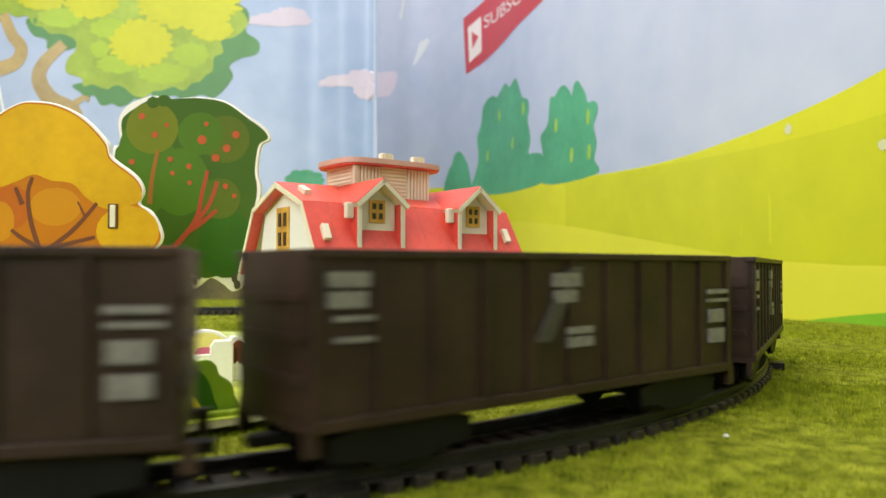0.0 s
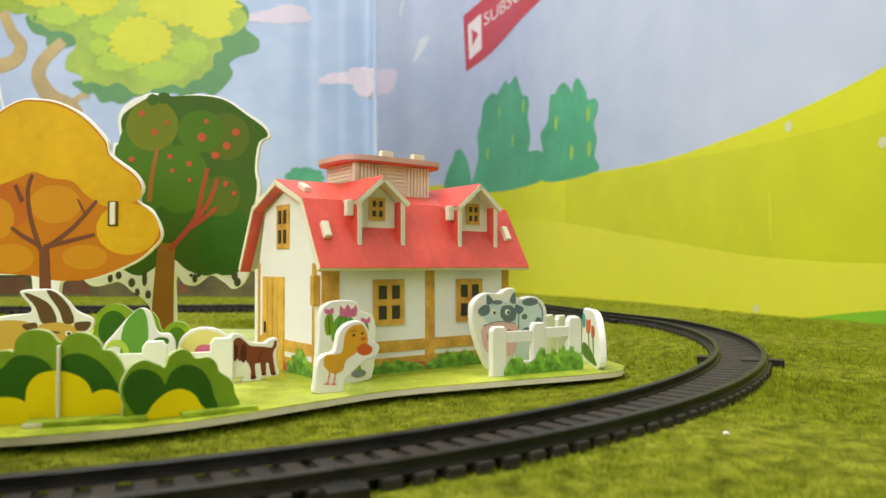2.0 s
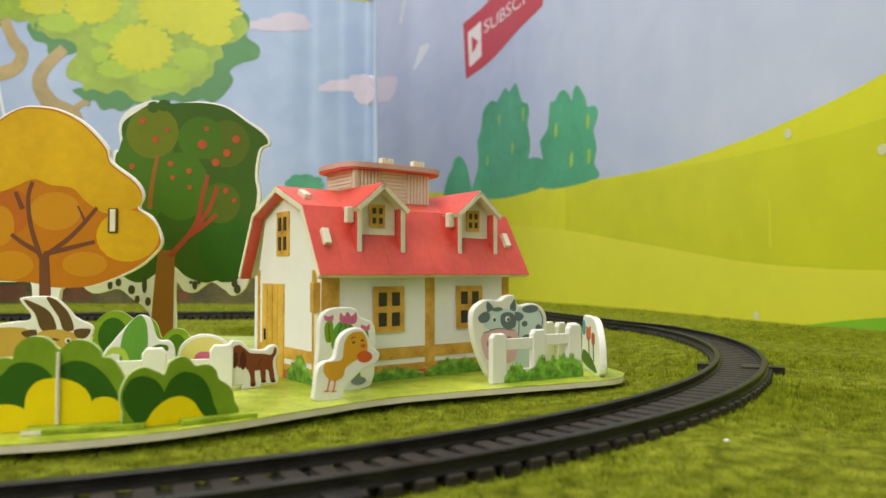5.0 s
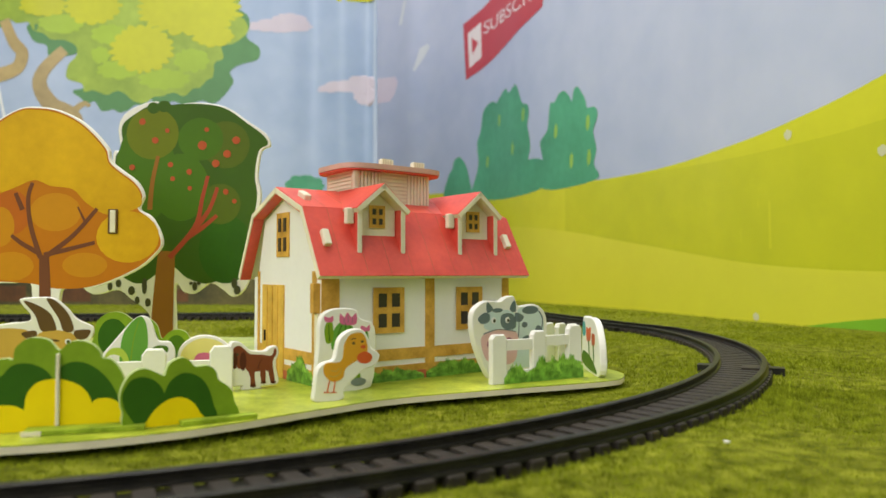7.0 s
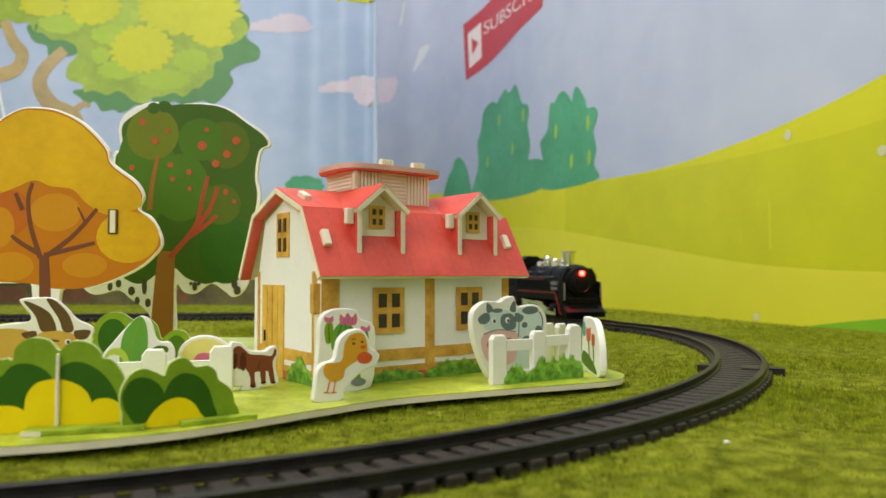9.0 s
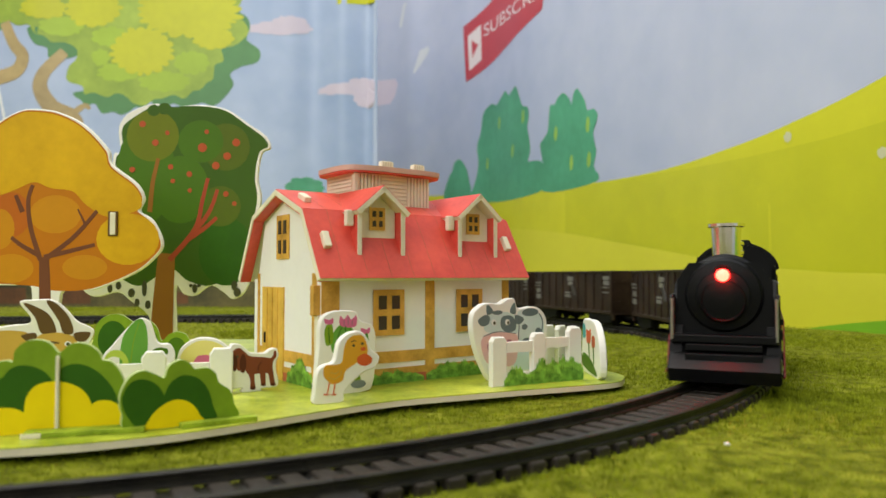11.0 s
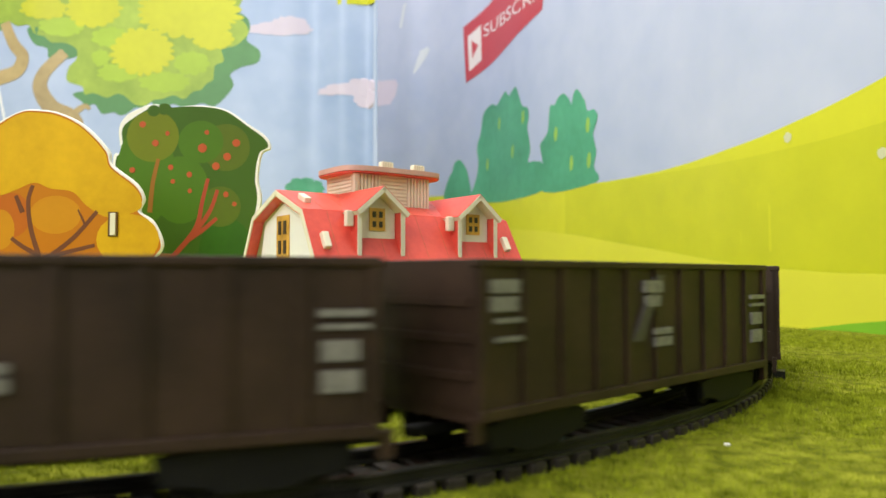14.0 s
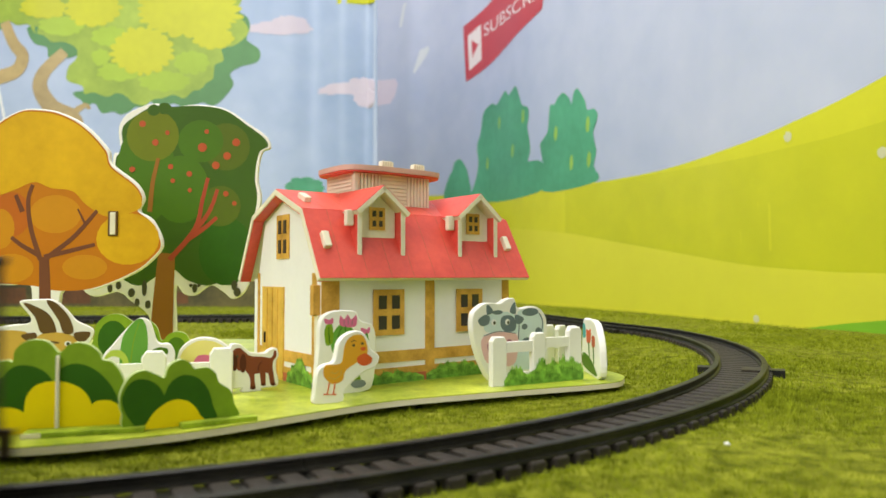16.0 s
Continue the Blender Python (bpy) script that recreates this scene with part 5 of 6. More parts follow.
def farm_pieces():
    tree = cutout('yellow_tree', LABELS['yellow_tree'], (-0.1877, 0.3078, 0.0),
           [(13.2, -0.0), (12.6, 32.3), (4.1, 33.5), (-10.3, 34.7), (-22.5, 45.5), (-27.7, 62.4), (-23.3, 81.7), (-11.6, 96.3), (-2.0, 104.1), (6.3, 108.4), (12.9, 109.2), (23.3, 107.7), (34.3, 102.1), (44.1, 91.9), (46.1, 85.4), (56.4, 77.4), (59.9, 70.8), (58.2, 65.3), (63.8, 61.2), (68.1, 51.5), (64.5, 45.0), (55.7, 38.3), (39.0, 31.6), (25.1, 30.1), (25.6, -0.0)],
           [('c', 'foliage', 'ORANGE', [(13.7, 34.0), (4.1, 34.7), (-9.8, 36.4), (-21.1, 46.5), (-26.0, 62.4), (-21.9, 80.7), (-10.6, 94.8), (-1.3, 102.6), (6.6, 107.0), (12.9, 107.7), (22.8, 106.3), (33.3, 100.7), (42.7, 90.9), (45.2, 84.1), (55.0, 76.4), (58.4, 70.6), (56.6, 65.3), (62.4, 60.4), (66.4, 51.5), (63.1, 46.0), (55.0, 39.7), (38.3, 33.0), (23.4, 32.0)]), ('d', 'patch', 'AMBER', [(22.4, 63.8), (11.0, 8.2)]), ('d', 'patch', 'RUST', [(3.6, 63.6), (8.2, 9.6)]), ('d', 'patch', 'AMBER', [(-1.1, 57.5), (6.2, 8.6)]), ('d', 'patch', 'AMBER', [(35.3, 41.2), (9.6, 5.3)]), ('d', 'patch', 'AMBER', [(4.0, 40.7), (9.6, 6.2)]), ('c', 'crown', 'YELLOW', [(-25.5, 72.5), (-13.5, 71.5), (-1.4, 72.0), (5.8, 74.4), (13.4, 77.4), (20.2, 74.9), (29.4, 73.5), (35.3, 67.7), (44.5, 62.8), (56.6, 65.7), (57.9, 70.6), (54.5, 75.9), (44.7, 83.7), (42.2, 90.4), (32.9, 100.2), (22.6, 105.5), (12.9, 107.0), (6.6, 106.3), (-1.0, 101.9), (-10.1, 94.3), (-20.9, 80.3)]), ('d', 'crown_lobe', 'YELLOW', [(53.4, 53.2), (13.4, 11.0)]), ('s', 'trunk', 'BARK', [(5.76, 0), (19.1, 0.5), (18.6, 28.7), (17.9, 45.5)]), ('s', 'branch', 'BARK', [(2.16, 0), (16.4, 44.3), (12.1, 57.5), (10.7, 69.6), (12.5, 76.4)]), ('s', 'branch', 'BARK', [(2.16, 0), (18.8, 45.0), (30.2, 53.9), (40.2, 65.3)]), ('s', 'branch', 'BARK', [(2.16, 0), (17.9, 45.5), (27.9, 47.9), (39.4, 50.8)]), ('s', 'branch', 'BARK', [(2.16, 0), (15.4, 46.5), (8.6, 50.3), (3.8, 53.9)]), ('s', 'branch', 'BARK', [(2.16, 0), (8.4, 64.8), (5.3, 72.0)]), ('s', 'twig', 'BARK', [(0.96, 0), (35.0, 59.9), (32.0, 66.0)])])
    cutout('apple_tree', LABELS['apple_tree'], (-0.1673, 0.3681, 0.0),
           [(17.8, -0.0), (18.7, 14.0), (15.5, 19.7), (8.8, 24.6), (1.9, 29.2), (-9.6, 26.9), (-16.0, 30.9), (-14.9, 36.1), (-6.4, 41.2), (-0.8, 52.8), (-1.2, 81.6), (-1.4, 99.0), (2.0, 101.4), (1.2, 113.6), (6.3, 121.1), (18.4, 125.8), (27.7, 124.1), (41.6, 125.2), (56.1, 122.9), (67.8, 115.3), (76.5, 109.2), (78.9, 103.1), (74.5, 100.2), (72.6, 87.4), (74.4, 77.3), (71.7, 61.4), (70.3, 49.9), (69.6, 38.4), (66.2, 29.2), (60.5, 25.7), (55.6, 29.2), (48.9, 32.6), (41.2, 27.5), (35.5, 28.3), (31.1, 31.2), (30.9, -0.0)],
           [('c', 'foliage', 'DARKGREEN', [(27.1, 124.1), (41.6, 124.6), (55.5, 122.3), (67.2, 114.4), (75.4, 108.3), (77.7, 103.7), (73.1, 100.2), (71.2, 87.4), (72.4, 77.3), (70.0, 61.4), (68.3, 49.9), (62.7, 41.2), (55.5, 35.5), (50.7, 33.2), (45.5, 32.6), (36.8, 35.5), (28.2, 41.2), (13.9, 32.6), (3.8, 36.1), (-3.5, 41.2), (-1.5, 61.4), (-0.3, 81.6), (0.0, 97.6), (3.7, 101.4), (3.0, 113.0), (9.8, 119.4), (18.5, 124.1)]), ('d', 'leaf_patch', 'MIDGREEN', [(15.4, 90.3), (15.1, 26.1)]), ('d', 'leaf_patch', 'MOSS', [(18.7, 109.2), (13.4, 13.3)]), ('d', 'leaf_patch', 'DARKGREEN', [(24.5, 123.2), (3.6, 3.0)]), ('d', 'leaf_patch', 'DARKGREEN', [(19.0, 122.4), (3.2, 3.0)]), ('d', 'leaf_patch', 'OLIVE', [(56.3, 103.4), (12.2, 12.2)]), ('d', 'leaf_patch', 'MIDGREEN', [(43.3, 106.3), (11.6, 11.0)]), ('d', 'leaf_patch', 'DEEPGREEN', [(56.8, 49.9), (13.9, 17.4)]), ('d', 'leaf_patch', 'OLIVE', [(53.7, 73.0), (10.4, 10.4)]), ('d', 'leaf_patch', 'MIDGREEN', [(33.4, 81.6), (14.5, 17.4)]), ('s', 'trunk', 'BARK2', [(12.0, 0), (24.4, 0.6), (25.3, 26.9), (26.7, 49.0)]), ('s', 'branch', 'REDBARK', [(2.61, 0), (28.1, 45.6), (39.5, 58.5), (48.0, 70.1), (52.2, 81.6)]), ('s', 'branch', 'REDBARK', [(2.61, 0), (28.1, 45.6), (40.9, 61.4), (44.5, 75.9), (47.2, 87.4)]), ('s', 'branch', 'REDBARK', [(2.61, 0), (36.6, 55.6), (45.2, 61.4), (52.0, 67.2)]), ('s', 'branch', 'BARK2', [(2.61, 0), (17.7, 70.1), (19.0, 84.5), (21.7, 97.6)]), ('d', 'apple', 'APPLE', [(13.4, 115.3), (1.7, 1.7)]), ('d', 'apple', 'APPLE', [(20.1, 105.7), (1.7, 1.7)]), ('d', 'apple', 'APPLE', [(26.2, 110.7), (1.1, 1.2)]), ('d', 'apple', 'APPLE', [(44.2, 103.1), (2.3, 2.3)]), ('d', 'apple', 'APPLE', [(56.9, 98.7), (2.0, 2.0)]), ('d', 'apple', 'APPLE', [(61.5, 105.7), (2.0, 2.0)]), ('d', 'apple', 'APPLE', [(51.2, 93.8), (2.0, 2.0)]), ('d', 'apple', 'APPLE', [(46.4, 111.2), (1.2, 1.2)]), ('d', 'apple', 'APPLE', [(28.1, 93.2), (1.4, 1.4)]), ('d', 'apple', 'APPLE', [(37.7, 89.5), (1.4, 1.5)]), ('d', 'apple', 'APPLE', [(8.5, 91.8), (1.5, 1.5)]), ('d', 'apple', 'APPLE', [(29.3, 86.0), (1.2, 1.2)]), ('d', 'apple', 'APPLE', [(38.1, 81.1), (1.1, 1.2)]), ('d', 'apple', 'APPLE', [(56.5, 79.3), (1.4, 1.5)]), ('d', 'apple', 'APPLE', [(60.9, 74.4), (1.2, 1.2)]), ('d', 'seed', 'SEED', [(-1.9, 31.2), (1.2, 2.3)]), ('d', 'seed', 'SEED', [(2.4, 32.6), (1.4, 2.0)]), ('d', 'seed', 'SEED', [(9.1, 28.9), (1.7, 2.3)]), ('d', 'seed', 'SEED', [(15.6, 31.2), (1.2, 4.1)]), ('d', 'seed', 'SEED', [(12.0, 24.0), (1.2, 2.0)]), ('d', 'seed', 'SEED', [(17.5, 22.9), (1.4, 2.2)]), ('d', 'seed', 'SEED', [(-10.5, 32.6), (1.4, 1.7)]), ('d', 'seed', 'SEED', [(41.2, 31.2), (1.2, 2.3)]), ('d', 'seed', 'SEED', [(39.2, 32.6), (0.8, 0.9)]), ('d', 'seed', 'SEED', [(43.2, 32.6), (0.9, 0.9)]), ('d', 'seed', 'SEED', [(61.3, 32.6), (1.5, 2.6)]), ('d', 'seed', 'SEED', [(62.8, 29.2), (1.7, 2.3)]), ('d', 'seed', 'SEED', [(-6.2, 34.1), (1.1, 1.7)])])
    bush = cutout('bush_front', LABELS['bush_front'], (-0.0991, 0.1730, 16.7),
           [(-13.4, 0.1), (-14.2, 9.2), (-11.4, 15.0), (-7.5, 17.0), (-4.3, 17.6), (-3.0, 17.3), (-2.5, 20.0), (-0.5, 22.0), (2.1, 22.4), (4.7, 21.6), (6.9, 19.2), (9.0, 21.0), (11.4, 21.4), (13.9, 20.6), (15.9, 18.6),
            (16.4, 17.1), (18.3, 16.7), (19.9, 15.0), (21.2, 12.4), (21.9, 9.1), (22.2, 5.8), (22.5, 0.0)],
           [('c', 'leaf', 'LEAFGREEN', [(0, 0), (1, 0), (1, 1)]),
            ('c', 'leaf', 'DEEPGREEN', [(-13.0, 0.8), (-12.7, 9.1), (-10.2, 12.3), (-7.4, 12.4), (-5.0, 13.8), (-3.6, 15.5), (-1.5, 16.4), (1.2, 16.1), (3.9, 14.7), (5.6, 12.4), (6.4, 9.4), (6.6, 0.2)]),
            ('c', 'leaf', 'DEEPGREEN', [(7.0, 0.2), (7.0, 12.0), (7.6, 15.4), (10.8, 16.4), (14.3, 15.2), (17.3, 12.5), (19.4, 9.2), (20.3, 5.9), (20.4, 0.4)]),
            ('c', 'blossom', 'YELLOW2', [(-12.5, 0.7), (-11.8, 4.5), (-8.6, 6.2), (-5.5, 6.6), (-2.7, 6.4), (-0.6, 5.4), (0.4, 3.5), (0.8, 0.2)]),
            ('c', 'blossom', 'YELLOW2', [(13.0, 0.2), (13.4, 4.6), (14.4, 6.5), (16.0, 7.3), (18.6, 7.1), (20.7, 5.6), (21.8, 2.9), (22.0, 0.2)]),
            ('c', 'blossom', 'YELLOW2', [(-0.2, 0.2), (-0.3, 5.8), (0.2, 9.1), (2.2, 11.6), (5.6, 12.4), (8.5, 12.0), (11.7, 10.5), (13.6, 8.2), (14.3, 5.6), (14.3, 0.2)])])
    low = cutout('bush', LABELS['bush'], (-0.0739, 0.1767, 33.2),
           [(-1.0, 0.0), (-3.6, 4.4), (-4.2, 8.4), (-2.8, 12.1), (-0.9, 14.0), (1.5, 14.5), (4.4, 13.2), (6.0, 12.5), (7.1, 15.2), (9.7, 16.6), (11.9, 15.9), (13.4, 14.2), (16.6, 14.2), (18.6, 12.6), (19.4, 10.3), (22.3, 8.0),
            (23.3, 4.8), (22.8, 0.0)],
           [('c', 'leaf', 'LEAFGREEN', [(0, 0), (1, 0), (1, 1)]),
            ('c', 'leaf', 'DEEPGREEN', [(0.6, 0.2), (-2.6, 4.0), (-3.7, 7.4), (-3.2, 9.9), (-1.7, 11.9), (0.9, 12.5), (3.9, 11.2), (5.7, 8.7), (6.3, 5.7), (5.4, 0.3)]),
            ('c', 'leaf', 'DEEPGREEN', [(4.4, 0.3), (5.4, 6.0), (6.1, 8.5), (7.6, 11.3), (10.7, 12.8), (14.3, 11.6), (16.6, 8.7), (17.9, 4.5), (18.0, 0.4)]),
            ('c', 'blossom', 'YELLOW2', [(1.2, 0.2), (1.9, 1.6), (3.6, 4.1), (6.6, 6.3), (9.8, 6.8), (12.7, 5.4), (14.6, 2.6), (14.9, 0.3)])])
    # flat tongues of the slotted bases, lying on the board before the two bushes
    for owner, u0, u1, v0, cut in ((bush, 0.0005, 0.0268, -0.0056, True), (low, 0.0095, 0.0285, -0.0036, False)):
        tongue = part("base_tongue", boxed(u0, u1, v0, -0.0003, 0.0, 0.0013, 0.0002), INK["TONGUE"], owner, "green printed foam base tongue")
        if cut:
            part("tongue_edge", boxed(u0 - 0.0002, u0 + 0.0040, v0 - 0.0002, v0 + 0.0004, 0.0001, 0.0012), FOAM, tongue, "cream cut edge")
    cutout('goat_figure', LABELS['goat_figure'], (-0.1439, 0.2363, 21.0),
           [(-9.4, 0.5), (-9.7, 16.4), (-3.5, 20.2), (2.8, 21.5), (7.7, 22.0), (8.3, 24.0), (5.7, 27.6), (5.3, 29.3), (9.2, 29.8), (15.0, 29.5), (19.0, 26.2), (22.1, 22.4), (27.1, 19.4), (26.3, 15.2), (24.3, 12.6), (23.1, -0.0)],
           [('c', 'body', 'TAN', [(-8.7, 1.0), (-8.9, 15.3), (-2.7, 19.1), (3.7, 19.7), (8.6, 17.7), (9.9, 8.3), (8.1, 0.3)]), ('c', 'face', 'TAN', [(9.8, 15.8), (12.7, 18.7), (17.7, 18.5), (21.5, 16.9), (22.2, 13.1), (17.9, 8.0), (12.9, 8.2)]), ('c', 'horn', 'HORN', [(6.3, 28.5), (9.3, 27.7), (13.9, 24.6), (16.0, 19.3), (14.0, 18.6), (11.4, 18.9), (9.6, 24.0)]), ('c', 'horn', 'HORN', [(12.9, 29.2), (15.9, 28.4), (19.7, 23.8), (21.1, 18.6), (18.1, 18.5), (16.6, 22.7)]), ('c', 'ear', 'HORN', [(5.8, 18.1), (9.7, 18.8), (10.1, 16.9), (7.5, 16.2)]), ('c', 'ear', 'HORN', [(21.4, 18.4), (26.2, 18.5), (24.9, 15.7), (22.2, 15.7)]), ('d', 'eye_white', 'EYEWHITE', [(13.8, 14.9), (1.0, 0.9)]), ('d', 'eye_white', 'EYEWHITE', [(19.5, 14.9), (1.0, 0.9)]), ('d', 'eye', 'SEED', [(13.9, 14.8), (0.55, 0.6)]), ('d', 'eye', 'SEED', [(19.6, 14.8), (0.55, 0.6)]), ('c', 'brow', 'HORN', [(13.4, 16.0), (16.4, 15.6), (16.8, 15.0), (13.4, 15.3)])])
    cutout('bush_back', LABELS['bush_back'], (-0.1448, 0.2983, 13.7),
           [(1.3, -0.0), (1.5, 12.7), (2.3, 17.8), (6.1, 21.2), (11.6, 21.4), (17.1, 18.0), (21.9, 18.9), (25.5, 15.8), (27.4, 10.3), (30.5, 13.1), (34.5, 13.9), (38.2, 11.0), (38.7, -0.2)],
           [('c', 'leaf', 'LEAFGREEN', [(2.6, 0.4), (2.8, 12.7), (4.0, 17.3), (7.2, 20.0), (11.6, 20.0), (16.2, 17.1), (21.9, 17.5), (24.4, 14.6), (26.5, 8.4), (30.5, 11.6), (34.5, 12.5), (37.3, 10.1), (37.6, 0.1)]), ('d', 'leaf', 'DEEPGREEN', [(8.4, 11.2), (5.7, 7.8)]), ('d', 'leaf', 'MIDGREEN', [(22.1, 7.6), (4.4, 7.8)]), ('d', 'leaf', 'MIDGREEN', [(33.2, 5.9), (4.1, 5.8)])])
    cutout('banana_plant', LABELS['banana_plant'], (-0.1077, 0.2297, 19.4),
           [(-0.6, 0.0), (-0.2, 11.0), (3.0, 15.9), (7.6, 21.5), (10.9, 24.0), (14.0, 22.5), (16.3, 16.2), (19.9, 15.4), (21.6, 12.0), (21.0, 6.9), (19.3, 0.0)],
           [('c', 'leaf', 'FRESHGREEN', [(5.6, 7.6), (5.1, 13.0), (6.3, 19.2), (9.6, 23.3), (11.6, 23.6), (13.0, 19.9), (13.1, 12.7), (10.6, 7.0)]), ('s', 'line', 'LEAFGREEN', [(0.34, 0), (8.1, 7.8), (9.0, 16.4), (10.6, 22.7)]), ('c', 'sprout', 'LIME', [(0.5, 11.0), (2.4, 13.8), (5.5, 13.7), (7.4, 11.1), (7.8, 7.5), (6.1, 7.5), (5.7, 10.8), (3.1, 12.0)]), ('c', 'leaf', 'MIDGREEN', [(14.4, 13.0), (16.4, 14.4), (19.2, 13.9), (18.9, 12.1)])])
    cutout('nest_figure', LABELS['nest_figure'], (-0.0902, 0.2458, 16.0),
           [(0.0, -0.0), (0.3, 9.9), (2.2, 14.0), (6.7, 16.4), (12.2, 16.1), (16.3, 13.6), (18.2, 10.5), (18.3, -0.0)],
           [('c', 'body', 'CREAM', [(1.1, 0.7), (1.2, 9.5), (3.1, 13.2), (7.1, 15.4), (11.9, 15.1), (15.6, 12.9), (17.3, 9.7), (17.4, 0.8)]), ('c', 'flower', 'PINK', [(5.7, 8.6), (7.1, 10.4), (10.8, 10.3), (10.8, 7.2), (5.7, 7.4)])])
    cutout('dog_figure', LABELS['dog_figure'], (-0.0675, 0.2330, 34.0),
           [(3.4, 0.0), (3.4, 1.5), (-0.5, 2.4), (-0.8, 14.4), (1.9, 15.7), (4.2, 14.2), (5.9, 12.8), (10.6, 12.3), (12.4, 13.3), (14.7, 13.6), (15.6, 11.3), (14.8, 9.2), (14.8, 6.3), (15.4, 1.2), (9.8, 0.8), (9.4, 0.0)],
           [('c', 'body', 'DOGBROWN', [(-0.1, 11.0), (0.3, 13.6), (2.1, 14.4), (4.0, 13.0), (5.9, 11.5), (10.2, 11.0), (12.6, 10.5), (13.6, 11.4), (13.9, 12.7), (14.6, 12.6), (14.6, 10.9), (13.7, 9.5), (13.4, 7.9), (13.7, 5.3), (14.2, 1.7),
                                       (12.8, 1.7), (12.2, 4.1), (11.4, 5.7), (6.6, 5.6), (5.0, 6.0), (3.7, 7.6), (2.0, 7.0)]),
            ('c', 'leg', 'DOGBROWN', [(9.2, 6.5), (9.6, 2.3), (10.9, 2.1), (10.8, 6.4)]), ('c', 'leg', 'DOGBROWN', [(4.9, 7.0), (5.9, 3.8), (6.0, 1.2), (7.5, 1.2), (7.3, 3.6), (7.0, 6.6)]),
            ('d', 'paw', 'DARKBROWN', [(10.3, 2.0), (0.9, 0.5)]), ('d', 'paw', 'DARKBROWN', [(6.8, 1.2), (1.0, 0.6)]), ('d', 'paw', 'DARKBROWN', [(13.6, 1.8), (0.9, 0.5)]),
            ('d', 'ear', 'DARKBROWN', [(0.7, 9.6), (0.9, 2.7)]), ('d', 'ear', 'DARKBROWN', [(3.4, 9.3), (1.1, 3.1)]), ('d', 'eye', 'SEED', [(1.6, 11.6), (0.35, 0.4)]), ('s', 'line', 'DARKBROWN', [(0.25, 0), (8.4, 6.6), (8.8, 8.4), (9.8, 9.6)])])
    cutout('cactus_figure', LABELS['cactus_figure'], (-0.0385, 0.2275, 35.5),
           [(0.0, -0.0), (-0.3, 16.9), (-0.1, 21.9), (1.4, 25.0), (5.6, 26.5), (12.3, 26.1), (14.4, 23.1), (18.6, 21.5), (20.1, 17.7), (19.9, 8.4), (19.1, 2.6), (16.1, 0.1)],
           [('c', 'cactus', 'FRESHGREEN', [(4.6, 13.1), (4.2, 18.5), (6.6, 21.9), (9.0, 22.2), (11.9, 19.9), (12.7, 16.2), (12.3, 10.8)]), ('c', 'cactus', 'LEAFGREEN', [(2.2, 15.7), (1.4, 19.5), (2.2, 22.1), (4.2, 22.0), (4.4, 16.7)]), ('c', 'flower', 'PINK', [(7.2, 21.6), (7.0, 24.8), (8.4, 23.7), (9.6, 25.1), (11.0, 23.6), (12.7, 24.8), (12.5, 21.3)]), ('c', 'flower', 'PINK', [(1.8, 22.5), (1.4, 24.1), (3.0, 23.7), (4.4, 24.2), (4.2, 22.4)]), ('c', 'flower', 'PINK', [(14.8, 18.9), (14.6, 20.7), (16.5, 20.1), (17.7, 20.8), (17.5, 18.9)]), ('d', 'cactus', 'FRESHGREEN', [(16.5, 16.6), (0.8, 2.5)]), ('c', 'cactus', 'LEAFGREEN', [(11.6, 2.5), (11.5, 6.9), (13.6, 7.1), (14.4, 2.3)]), ('s', 'rib', 'DEEPGREEN', [(0.35, 0), (6.6, 13.0), (6.0, 17.5), (7.6, 21.4)]), ('s', 'rib', 'DEEPGREEN', [(0.35, 0), (9.4, 12.4), (9.0, 17.5), (8.8, 21.6)]), ('s', 'rib', 'DEEPGREEN', [(0.35, 0), (11.6, 12.8), (11.4, 17.0), (10.4, 20.8)]), ('s', 'rib', 'DEEPGREEN', [(0.3, 0), (3.2, 16.2), (2.8, 21.4)]), ('s', 'rib', 'DEEPGREEN', [(0.3, 0), (16.5, 14.6), (16.5, 18.8)]), ('s', 'petal', 'MAUVE', [(0.3, 0), (8.4, 21.9), (8.3, 23.4)]), ('s', 'petal', 'MAUVE', [(0.3, 0), (9.8, 21.9), (9.7, 24.4)]), ('s', 'petal', 'MAUVE', [(0.3, 0), (11.2, 21.8), (11.3, 23.4)]), ('d', 'stone', 'GREYSTONE', [(13.6, 2.7), (2.7, 1.3)])])
